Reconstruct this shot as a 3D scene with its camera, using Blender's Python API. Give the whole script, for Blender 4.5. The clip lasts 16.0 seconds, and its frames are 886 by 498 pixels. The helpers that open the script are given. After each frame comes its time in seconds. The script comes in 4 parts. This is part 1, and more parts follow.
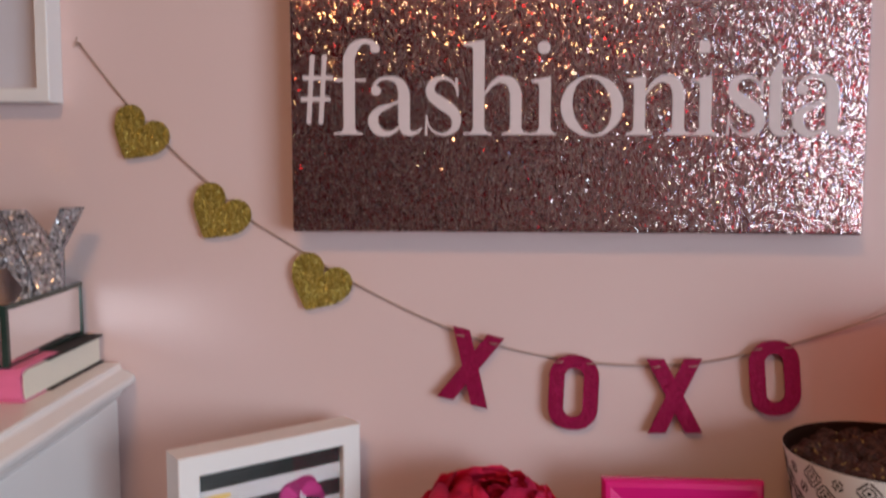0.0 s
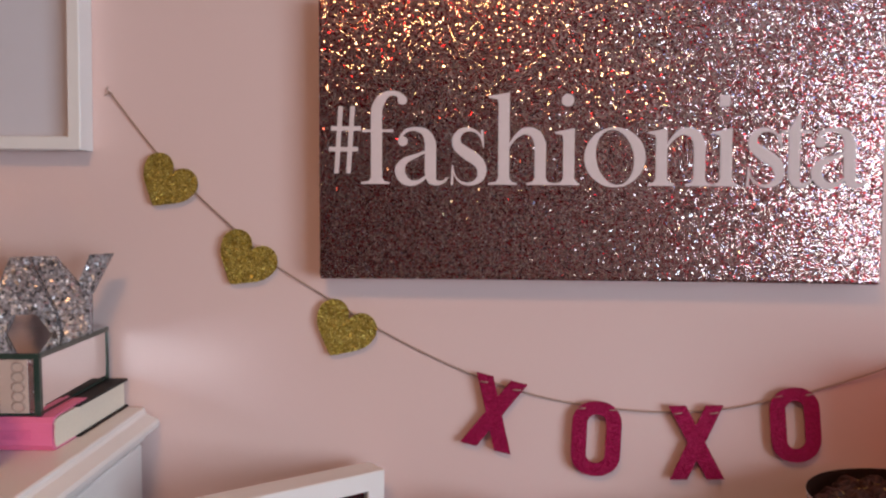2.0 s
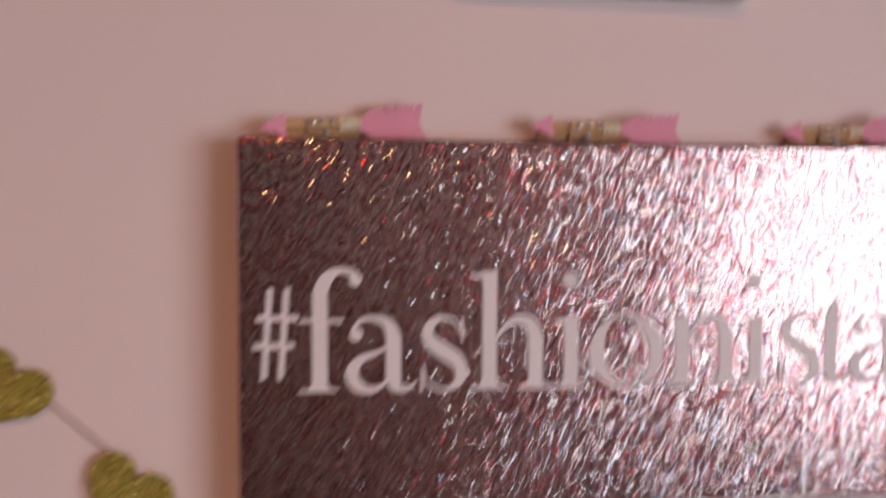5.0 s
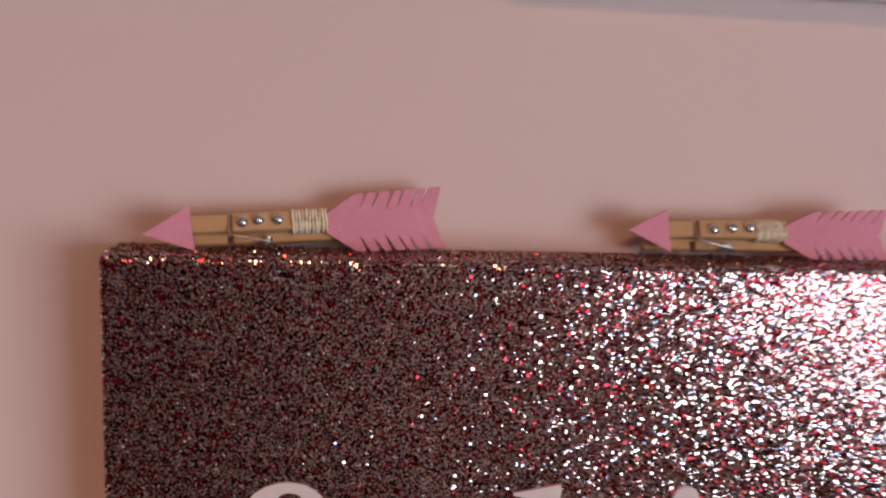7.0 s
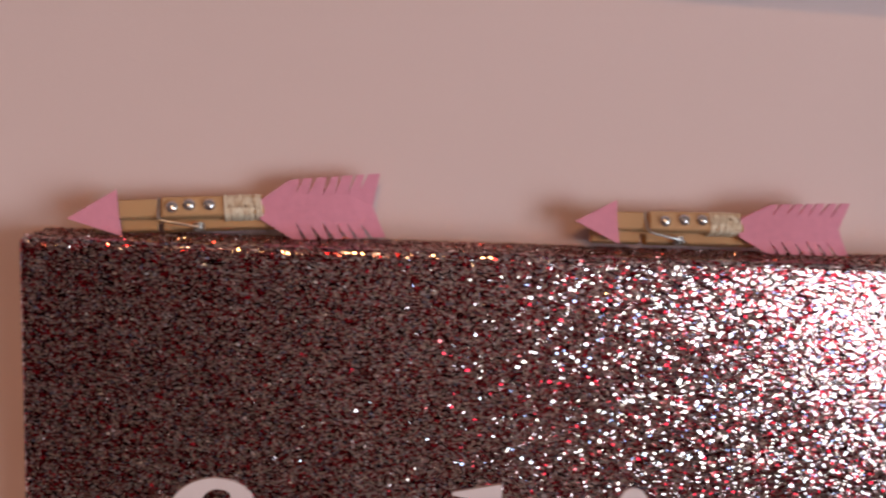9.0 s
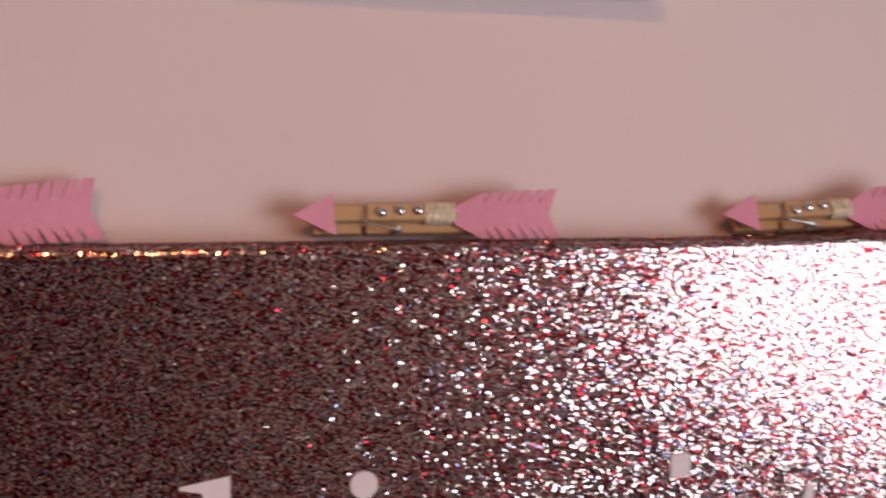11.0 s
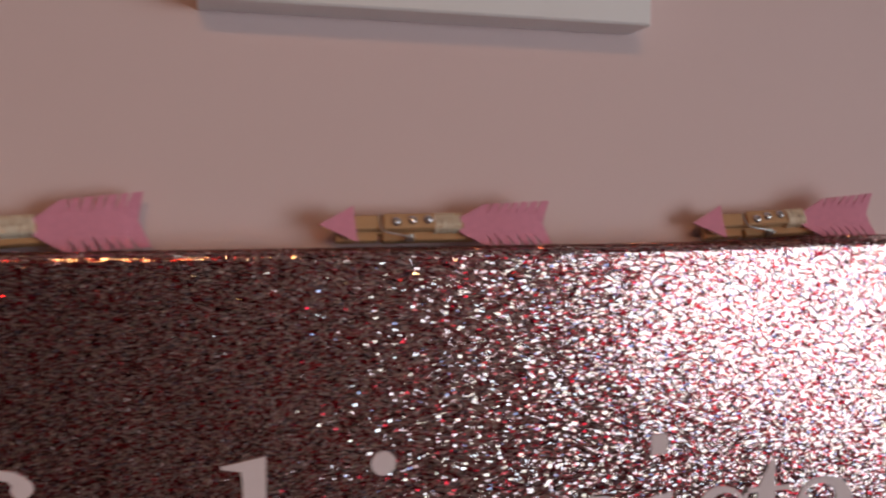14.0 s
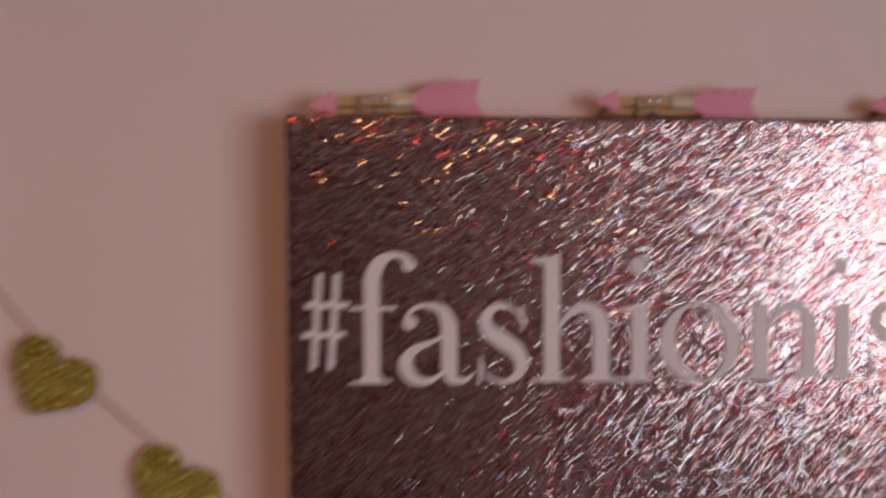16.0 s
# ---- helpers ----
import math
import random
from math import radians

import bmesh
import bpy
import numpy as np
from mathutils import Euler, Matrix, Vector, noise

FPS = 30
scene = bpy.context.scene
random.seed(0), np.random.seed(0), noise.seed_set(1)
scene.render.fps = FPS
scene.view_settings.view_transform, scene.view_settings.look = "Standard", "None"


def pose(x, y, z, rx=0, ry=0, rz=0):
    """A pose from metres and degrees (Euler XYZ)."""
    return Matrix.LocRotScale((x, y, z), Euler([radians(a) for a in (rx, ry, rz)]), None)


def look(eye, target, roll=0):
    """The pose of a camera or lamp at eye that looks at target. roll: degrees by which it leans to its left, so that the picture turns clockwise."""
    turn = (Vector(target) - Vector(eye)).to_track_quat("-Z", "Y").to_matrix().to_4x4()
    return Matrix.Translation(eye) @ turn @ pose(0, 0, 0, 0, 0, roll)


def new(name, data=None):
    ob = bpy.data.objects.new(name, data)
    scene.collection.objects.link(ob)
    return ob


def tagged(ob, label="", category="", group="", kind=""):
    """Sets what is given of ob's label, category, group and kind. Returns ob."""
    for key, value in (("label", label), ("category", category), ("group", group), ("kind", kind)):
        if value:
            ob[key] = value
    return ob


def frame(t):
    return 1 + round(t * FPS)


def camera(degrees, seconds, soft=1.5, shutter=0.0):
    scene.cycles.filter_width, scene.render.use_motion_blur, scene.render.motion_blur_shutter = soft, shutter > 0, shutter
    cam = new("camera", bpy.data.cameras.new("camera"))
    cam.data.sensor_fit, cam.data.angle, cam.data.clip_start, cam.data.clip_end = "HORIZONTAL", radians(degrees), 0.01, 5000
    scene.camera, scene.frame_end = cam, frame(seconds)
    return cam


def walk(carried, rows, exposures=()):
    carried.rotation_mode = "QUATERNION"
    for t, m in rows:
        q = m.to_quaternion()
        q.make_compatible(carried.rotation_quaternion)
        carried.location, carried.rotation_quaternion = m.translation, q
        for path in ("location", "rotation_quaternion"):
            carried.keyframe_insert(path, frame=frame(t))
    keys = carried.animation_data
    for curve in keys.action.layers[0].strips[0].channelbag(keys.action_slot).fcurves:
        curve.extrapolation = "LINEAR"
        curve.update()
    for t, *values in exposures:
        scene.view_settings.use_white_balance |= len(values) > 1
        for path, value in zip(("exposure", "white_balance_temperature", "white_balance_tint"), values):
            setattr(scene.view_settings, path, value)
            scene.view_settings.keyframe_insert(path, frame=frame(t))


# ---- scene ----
from mathutils import geometry

PATH = [
    (0, (0.2492, -0.9677, 1.4679), (0.0747, 1.0153, 1.2833), 0.02),
    (0.2, (0.2430, -0.9700, 1.4757), (0.0730, 1.0135, 1.3100), -0.20),
    (0.5, (0.2354, -0.9750, 1.4758), (0.0483, 1.0100, 1.3297), -0.61),
    (1, (0.2244, -0.9843, 1.4767), (0.0447, 1.0037, 1.3570), -0.75),
    (1.5, (0.2149, -0.9867, 1.4811), (0.0439, 1.0023, 1.3637), -0.79),
    (2, (0.2162, -0.9835, 1.4886), (0.0541, 1.0065, 1.3741), 0.23),
    (2.5, (0.2122, -0.9727, 1.4930), (0.0065, 1.0133, 1.3756), 0.00),
    (3, (0.1867, -0.9708, 1.5001), (-0.0560, 1.0102, 1.3750), 0.25),
    (3.3, (0.1760, -0.9755, 1.4915), (-0.0730, 1.0040, 1.3620), 0.40),
    (3.5, (0.1647, -0.9746, 1.4897), (-0.0809, 1.0044, 1.3431), 0.63),
    (4, (0.1419, -0.9304, 1.5102), (0.0724, 1.0626, 1.3863), 0.10),
    (4.3, (0.1260, -0.8830, 1.5450), (0.1880, 1.1110, 1.4190), -0.40),
    (4.5, (0.1164, -0.8508, 1.5650), (0.2243, 1.1432, 1.4878), -0.79),
    (5, (0.0667, -0.7397, 1.6600), (0.3464, 1.2383, 1.5603), 0.36),
    (5.2, (0.0681, -0.7099, 1.6931), (0.4057, 1.2581, 1.6078), 2.06),
    (7.3, (0.1084, -0.3987, 1.7787), (0.3176, 1.5633, 1.4330), 2.42),
    (7.5, (0.1076, -0.3945, 1.7797), (0.3133, 1.5595, 1.4094), 2.80),
    (8, (0.1067, -0.3950, 1.7790), (0.3115, 1.5620, 1.4320), 2.80),
    (8.2, (0.1105, -0.3968, 1.7791), (0.3152, 1.5622, 1.4363), 2.78),
    (10.3, (0.1928, -0.4262, 1.7474), (0.5048, 1.5458, 1.5828), 1.24),
    (10.5, (0.2004, -0.4258, 1.7625), (0.5668, 1.5322, 1.5219), 1.58),
    (11, (0.2301, -0.4433, 1.7448), (0.6358, 1.4977, 1.5929), 0.13),
    (11.5, (0.2423, -0.4514, 1.7510), (0.6988, 1.4866, 1.5750), 0.22),
    (12, (0.2563, -0.4627, 1.7493), (0.7532, 1.4673, 1.5772), -0.37),
    (12.5, (0.2647, -0.4732, 1.7495), (0.7960, 1.4408, 1.5734), -0.47),
    (13, (0.2542, -0.4771, 1.7464), (0.7753, 1.4479, 1.5830), -0.52),
    (13.5, (0.2297, -0.4837, 1.7451), (0.7307, 1.4453, 1.6007), -0.51),
    (14, (0.1940, -0.4929, 1.7432), (0.6854, 1.4401, 1.6267), -0.05),
    (14.5, (0.1537, -0.5082, 1.7232), (0.6287, 1.4368, 1.6351), 0.22),
    (15, (0.1156, -0.5485, 1.7162), (0.5902, 1.3935, 1.6214), 0.60),
    (15.5, (0.0749, -0.6227, 1.6819), (0.5038, 1.3273, 1.6345), 0.33),
    (15.6, (0.0690, -0.6330, 1.6560), (0.4590, 1.3290, 1.6700), 0.10),
    (16, (0.0683, -0.6996, 1.6406), (0.2238, 1.2964, 1.5530), 0.00),
]
cam = camera(55.0, 16.0, soft=2.3, shutter=0.9)
walk(cam, [(t, look(eye, target, roll)) for t, eye, target, roll in PATH],
     [(0.0, -0.12, 6320, 9), (1.5, -0.07, 6335, 9), (2.5, -0.07, 6350, 9), (3.5, -0.13, 6360, 9), (4.3, -0.09, 6380, 9), (5.2, -0.07, 6430, 9), (7.3, -0.11, 6500, 9), (8.2, -0.10, 6500, 9), (10.3, 0.09, 6550, 9), (11.0, 0.05, 6580, 10),
      (11.5, -0.03, 6620, 10), (12.0, -0.24, 6640, 10), (12.5, -0.51, 6650, 10), (13.0, -0.65, 6650, 10), (13.5, -0.67, 6650, 10), (14.5, -0.60, 6650, 10), (16.0, -0.53, 6620, 10)])

# ---- world and lights ----
scene.cycles.blur_glossy = 0.0
world = bpy.data.worlds.new("sky")
scene.world = world
world.use_nodes = True
wnt = world.node_tree
sky = wnt.nodes.new("ShaderNodeTexSky")
sky.sky_type = "NISHITA"
sky.sun_disc = False
sky.sun_elevation = radians(35)
sky.sun_rotation = radians(200)
wnt.links.new(sky.outputs[0], wnt.nodes["Background"].inputs[0])
wnt.nodes["Background"].inputs[1].default_value = 0.10


def area(name, m, sx, sy, watts, colour):
    data = bpy.data.lights.new(name, "AREA")
    data.shape, data.size, data.size_y = "RECTANGLE", sx, sy
    data.energy, data.color = watts, colour
    ob = new(name, data)
    ob.matrix_world = m
    return ob


# daylight in the opening of the east window, and the ceiling lamp behind the camera
area("window_daylight", look((2.32, -2.63, 1.47), (0.3, -2.63, 1.47)), 2.52, 1.26, 92.0, (0.82, 0.93, 1.03))
area("ceiling_lamp_light", look((0.0, -1.40, 2.36), (0.0, -1.40, 0.0)), 0.29, 0.29, 12.4, (1.0, 0.50, 0.20))


# ---- materials ----
def mat(name, base=(0.8, 0.8, 0.8), rough=0.5, metal=0.0, spec=0.5):
    m = bpy.data.materials.new(name)
    m.use_nodes = True
    b = m.node_tree.nodes["Principled BSDF"]
    b.inputs["Base Color"].default_value = (*base, 1)
    b.inputs["Roughness"].default_value = rough
    b.inputs["Metallic"].default_value = metal
    b.inputs["Specular IOR Level"].default_value = spec
    return m, m.node_tree, b


def mixer(nt, fac, a, b):
    n = nt.nodes.new("ShaderNodeMix")
    n.data_type = "RGBA"
    n.inputs["Factor"].default_value = 0.5
    n.inputs["A"].default_value, n.inputs["B"].default_value = (*a, 1), (*b, 1)
    if fac:
        nt.links.new(fac, n.inputs["Factor"])
    return n.outputs["Result"]


def noise_tex(nt, scale, detail=3, coord="Object"):
    tc = nt.nodes.new("ShaderNodeTexCoord")
    n = nt.nodes.new("ShaderNodeTexNoise")
    n.inputs["Scale"].default_value, n.inputs["Detail"].default_value = scale, detail
    nt.links.new(tc.outputs[coord], n.inputs["Vector"])
    return n.outputs["Fac"]


def ramp(nt, fac, stops, steps=False):
    n = nt.nodes.new("ShaderNodeValToRGB")
    if steps:
        n.color_ramp.interpolation = "CONSTANT"
    while len(n.color_ramp.elements) < len(stops):
        n.color_ramp.elements.new(0.5)
    for e, (p, c) in zip(n.color_ramp.elements, stops):
        e.position, e.color = p, (*c, 1)
    nt.links.new(fac, n.inputs["Fac"])
    return n.outputs["Color"]


def bump(nt, b, height, strength, distance):
    n = nt.nodes.new("ShaderNodeBump")
    n.inputs["Strength"].default_value, n.inputs["Distance"].default_value = strength, distance
    nt.links.new(height, n.inputs["Height"])
    nt.links.new(n.outputs["Normal"], b.inputs["Normal"])


def surface(name, base, rough, vary=0.06, scale=40, grain=900, relief=0.0002, metal=0.0, spec=0.5):
    """A plain surface with soft stains at one scale and grain at another."""
    m, nt, b = mat(name, base, rough, metal, spec)
    f = noise_tex(nt, scale, 4)
    lo = tuple(c * (1 - vary) for c in base)
    hi = tuple(min(1, c * (1 + vary)) for c in base)
    nt.links.new(mixer(nt, f, lo, hi), b.inputs["Base Color"])
    bump(nt, b, noise_tex(nt, grain, 3), 0.5, relief)
    return m


def glitter(name, stops, cell, tilt, rough, metal=1.0, under=0.35, steps=False, glue=(0.60, 0.80), peak=1.0, coarse=0.0):
    """Flakes of one cell each, each with a colour and a tilt of its own."""
    m, nt, b = mat(name, rough=rough, metal=metal)
    N, L = nt.nodes, nt.links
    tc = N.new("ShaderNodeTexCoord")
    vor = N.new("ShaderNodeTexVoronoi")
    vor.inputs["Scale"].default_value = 1.0 / cell
    vor.voronoi_dimensions = "2D"
    # flat cells on the front and, slanted, on the sides: x + 0.73 y, z + 0.61 y
    parts, joined = N.new("ShaderNodeSeparateXYZ"), N.new("ShaderNodeCombineXYZ")
    L.new(tc.outputs["Object"], parts.inputs[0])
    for k, (axis, share) in enumerate((("X", 0.73), ("Z", 0.61))):
        slant = N.new("ShaderNodeMath")
        slant.operation = "MULTIPLY_ADD"
        slant.inputs[1].default_value = share
        L.new(parts.outputs["Y"], slant.inputs[0])
        L.new(parts.outputs[axis], slant.inputs[2])
        L.new(slant.outputs[0], joined.inputs[k])
    # ragged flakes: the cells are bent by a fine noise
    wob, push = N.new("ShaderNodeTexNoise"), N.new("ShaderNodeVectorMath")
    wob.inputs["Scale"].default_value, wob.inputs["Detail"].default_value = 0.9 / cell, 0.0
    push.operation = "MULTIPLY_ADD"
    push.inputs[1].default_value = (1.1 * cell,) * 3
    L.new(joined.outputs[0], wob.inputs["Vector"])
    L.new(wob.outputs["Color"], push.inputs[0])
    L.new(joined.outputs[0], push.inputs[2])
    L.new(push.outputs[0], vor.inputs["Vector"])
    colour, seat, away = vor.outputs["Color"], vor.outputs["Position"], vor.outputs["Distance"]
    if coarse:
        # a share of larger flakes lies on top of the fine ones
        large = N.new("ShaderNodeTexVoronoi")
        large.voronoi_dimensions = "2D"
        large.inputs["Scale"].default_value = 1.0 / (1.65 * cell)
        L.new(push.outputs[0], large.inputs["Vector"])
        pick = N.new("ShaderNodeSeparateColor")
        L.new(large.outputs["Color"], pick.inputs[0])
        on_top = N.new("ShaderNodeMath")
        on_top.operation = "LESS_THAN"
        on_top.inputs[1].default_value = coarse
        L.new(pick.outputs[2], on_top.inputs[0])
        chosen = []
        for kind, small, big in (("RGBA", colour, large.outputs["Color"]), ("VECTOR", seat, large.outputs["Position"]), ("FLOAT", away, large.outputs["Distance"])):
            n = N.new("ShaderNodeMix")
            n.data_type = kind
            ends = {"FLOAT": (2, 3), "VECTOR": (4, 5), "RGBA": (6, 7)}[kind]
            L.new(on_top.outputs[0], n.inputs[0])
            L.new(small, n.inputs[ends[0]])
            L.new(big, n.inputs[ends[1]])
            chosen.append(n.outputs[{"FLOAT": 0, "VECTOR": 1, "RGBA": 2}[kind]])
        colour, seat, away = chosen
    sep = N.new("ShaderNodeSeparateColor")
    L.new(colour, sep.inputs[0])
    # a second, independent random vector for the tilt: the higher the peak, the more flakes lie nearly flat
    white = N.new("ShaderNodeTexWhiteNoise")
    white.noise_dimensions = "3D"
    L.new(seat, white.inputs["Vector"])
    sub = N.new("ShaderNodeVectorMath")
    sub.operation = "SUBTRACT"
    sub.inputs[1].default_value = (0.5, 0.5, 0.5)
    L.new(white.outputs["Color"], sub.inputs[0])
    length = N.new("ShaderNodeVectorMath")
    length.operation = "LENGTH"
    L.new(sub.outputs[0], length.inputs[0])
    power = N.new("ShaderNodeMath")
    power.operation = "MULTIPLY"
    power.inputs[1].default_value = 2.2 * tilt
    core = N.new("ShaderNodeMath")
    core.operation = "POWER"
    core.inputs[1].default_value = peak
    L.new(length.outputs["Value"], core.inputs[0])
    L.new(core.outputs[0], power.inputs[0])
    scl = N.new("ShaderNodeVectorMath")
    scl.operation = "SCALE"
    L.new(sub.outputs[0], scl.inputs[0])
    L.new(power.outputs[0], scl.inputs["Scale"])
    geo = N.new("ShaderNodeNewGeometry")
    add = N.new("ShaderNodeVectorMath")
    add.operation = "ADD"
    L.new(geo.outputs["Normal"], add.inputs[0])
    L.new(scl.outputs[0], add.inputs[1])
    nrm = N.new("ShaderNodeVectorMath")
    nrm.operation = "NORMALIZE"
    L.new(add.outputs[0], nrm.inputs[0])
    L.new(nrm.outputs[0], b.inputs["Normal"])
    # dark glue shows in the gaps between the flakes
    gap = N.new("ShaderNodeMapRange")
    gap.inputs["From Min"].default_value, gap.inputs["From Max"].default_value = glue
    L.new(away, gap.inputs["Value"])
    tone = N.new("ShaderNodeMix")
    tone.data_type = "RGBA"
    tone.inputs["B"].default_value = (*(0.35 * c for c in stops[0][1]), 1)
    L.new(gap.outputs[0], tone.inputs["Factor"])
    L.new(ramp(nt, sep.outputs[0], stops, steps), tone.inputs["A"])
    L.new(tone.outputs["Result"], b.inputs["Base Color"])
    # flakes that lie under clear glue are duller
    rr = N.new("ShaderNodeMapRange")
    rr.inputs["To Min"].default_value, rr.inputs["To Max"].default_value = rough, rough + under
    L.new(sep.outputs[1], rr.inputs["Value"])
    L.new(rr.outputs[0], b.inputs["Roughness"])
    return m


M_WALL = surface("wall_paint", (0.72, 0.55, 0.54), 0.75, 0.025, 2.2, 700, 0.00012, spec=0.25)
# Unseen west and east walls: dark tone keeps bounce low and glitter reflections dim.
M_LOWBOUNCE = surface("low_bounce_paint", (0.16, 0.092, 0.088), 0.8, 0.05, 3, 700, 0.00012, spec=0.2)
# Unseen south wall: russet tone set only for what the glitter mirrors.
M_SOUTH = surface("russet_reflection_tone", (0.30, 0.20, 0.175), 0.8, 0.06, 3, 700, 0.00012, spec=0.2)
# Ceiling and floor stay out of view; colours are lowered to weaken fill.
M_CEIL = surface("ceiling_paint", (0.46, 0.38, 0.36), 0.85, 0.02, 3)
M_FLOOR = surface("carpet", (0.18, 0.132, 0.112), 0.95, 0.15, 9, 600, 0.002)
M_WHITE = surface("white_lacquer", (0.78, 0.76, 0.76), 0.38, 0.03, 12, 1200, 0.00005)
M_FRAME = surface("white_frame_paint", (0.79, 0.77, 0.775), 0.45, 0.03, 25, 1500, 0.00006)
M_MAT = surface("mat_board", (0.60, 0.585, 0.65), 0.85, 0.02, 30, 2500, 0.00005)
M_VINYL = surface("white_vinyl", (0.70, 0.60, 0.62), 0.55, 0.05, 120, 2500, 0.00008, spec=0.3)
M_GLITTER = glitter("rose_glitter", [(0.0, (0.022, 0.005, 0.007)), (0.20, (0.34, 0.022, 0.034)), (0.33, (0.84, 0.70, 0.60)), (0.49, (0.58, 0.02, 0.045)),
                                     (0.57, (0.36, 0.10, 0.10)), (0.67, (0.77, 0.63, 0.63)), (0.82, (0.30, 0.33, 0.47)), (0.86, (0.54, 0.38, 0.36)), (0.93, (0.92, 0.90, 0.94))],
                    0.00068, 0.345, 0.055, metal=0.98, under=0.06, steps=True, glue=(0.48, 0.67), peak=1.45, coarse=0.40)
M_FLAKE, fnt, fb = mat("loose_flake", (0.5, 0.3, 0.3), 0.12, 0.85)
fgeo = fnt.nodes.new("ShaderNodeNewGeometry")
fnt.links.new(ramp(fnt, fgeo.outputs["Random Per Island"], [(0.0, (0.05, 0.012, 0.014)), (0.25, (0.30, 0.06, 0.06)), (0.45, (0.56, 0.45, 0.38)), (0.56, (0.56, 0.03, 0.05)), (0.7, (0.36, 0.15, 0.13)), (1.0, (0.72, 0.62, 0.58))]),
               fb.inputs["Base Color"])
M_GOLD = glitter("gold_glitter", [(0.0, (0.26, 0.18, 0.03)), (0.5, (0.46, 0.34, 0.055)), (1.0, (0.70, 0.57, 0.18))], 0.0010, 1.1, 0.28, 0.75)
M_FUCHSIA = glitter("fuchsia_glitter", [(0.0, (0.20, 0.001, 0.034)), (0.6, (0.32, 0.002, 0.062)), (1.0, (0.46, 0.010, 0.11))], 0.0007, 0.6, 0.36, 0.40, glue=(0.72, 1.0))
M_FUCHSIA.node_tree.nodes["Principled BSDF"].inputs["Specular IOR Level"].default_value = 0.30
M_SILVER = glitter("silver_glitter", [(0.0, (0.10, 0.095, 0.105)), (0.12, (0.25, 0.24, 0.265)), (0.28, (0.37, 0.36, 0.40)), (0.64, (0.46, 0.45, 0.50)), (0.76, (0.36, 0.27, 0.30)), (0.82, (0.42, 0.41, 0.45)), (0.95, (0.88, 0.88, 0.92))],
                   0.0028, 0.62, 0.12, metal=0.42, steps=True, glue=(0.62, 0.86), peak=1.3)
M_FELT = surface("pink_felt", (0.70, 0.28, 0.38), 0.95, 0.10, 260, 1800, 0.0006, spec=0.1)
M_WOOD = surface("birch_wood", (0.47, 0.27, 0.135), 0.55, 0.10, 60, 900, 0.0001)
M_TWINE = surface("cotton_twine", (0.77, 0.66, 0.52), 0.9, 0.12, 500, 3000, 0.0002)
M_CORD = surface("jute_cord", (0.42, 0.29, 0.24), 0.9, 0.15, 400, 3000, 0.0002)
M_STEEL = mat("steel", (0.74, 0.72, 0.71), 0.30, 1.0)[0]
M_GEM = mat("rhinestone", (0.62, 0.60, 0.61), 0.14, 0.92)[0]
M_MIRROR = mat("mirror_glass", (0.80, 0.82, 0.82), 0.012, 1.0)[0]
M_EDGE = mat("mirror_edge", (0.03, 0.055, 0.045), 0.15, 0.2)[0]
M_PINKPAPER = surface("pink_book_cloth", (0.74, 0.16, 0.33), 0.5, 0.10, 30, 1200, 0.0001)
M_GIFT = surface("rose_gift_paper", (0.50, 0.055, 0.14), 0.45, 0.12, 30, 1200, 0.0001)
M_SPINEINK = surface("faded_spine_ink", (0.67, 0.13, 0.29), 0.6, 0.2, 90)
M_FROST = surface("rose_glass", (0.62, 0.47, 0.46), 0.35, 0.2, 60)
M_INLAY = surface("beige_inlay", (0.50, 0.40, 0.36), 0.35, 0.10, 60)
M_INLAYRING = surface("engraved_ring", (0.38, 0.30, 0.27), 0.4, 0.1, 60)
M_PAGES = surface("book_pages", (0.74, 0.68, 0.58), 0.85, 0.08, 300, 2500, 0.0002)
M_BLACK = surface("black_print", (0.010, 0.009, 0.009), 0.55, 0.2, 50, spec=0.15)
M_PRINTW = surface("white_print", (0.42, 0.39, 0.40), 0.4, 0.02, 50)
M_MAGENTA = surface("magenta_print", (0.22, 0.010, 0.085), 0.5, 0.15, 40, spec=0.2)
M_PETALINK = surface("rose_print", (0.36, 0.025, 0.15), 0.5, 0.25, 60, spec=0.2)
M_PANE = mat("picture_glass", (1.0, 1.0, 1.0), 0.02)[0]
M_PANE.node_tree.nodes["Principled BSDF"].inputs["Transmission Weight"].default_value = 1.0
M_GOLDINK = surface("gold_print", (0.55, 0.36, 0.08), 0.4, 0.1, 40)
M_HOTPINK = surface("hot_pink_lacquer", (0.72, 0.012, 0.20), 0.22, 0.04, 30, 1200, 0.00003)
M_PETAL = surface("fuchsia_silk", (0.78, 0.016, 0.115), 0.8, 0.10, 60, 900, 0.0003)
M_CERAMIC = surface("white_ceramic", (0.74, 0.72, 0.71), 0.3, 0.03, 40)
M_DARK = surface("dark_pot_inside", (0.022, 0.011, 0.009), 0.95, 0.3, 80, spec=0.1)
M_WATER = surface("pink_watercolour", (0.73, 0.46, 0.465), 0.85, 0.34, 16, 1500, 0.00008)
M_INK = surface("rose_ink", (0.34, 0.13, 0.16), 0.85, 0.2, 90)
M_ROSEMAT = surface("rose_mat", (0.62, 0.13, 0.24), 0.7, 0.1, 25)
# Console tone is assumed: dark rose gives the lower wall weak, reddish bounce.
M_ROSEBOUNCE = surface("rose_bounce_tone", (0.10, 0.022, 0.024), 0.4, 0.1, 12)
M_GLASS = mat("crystal", (0.98, 0.91, 0.90), 0.05)[0]
M_GLASS.node_tree.nodes["Principled BSDF"].inputs["Transmission Weight"].default_value = 1.0
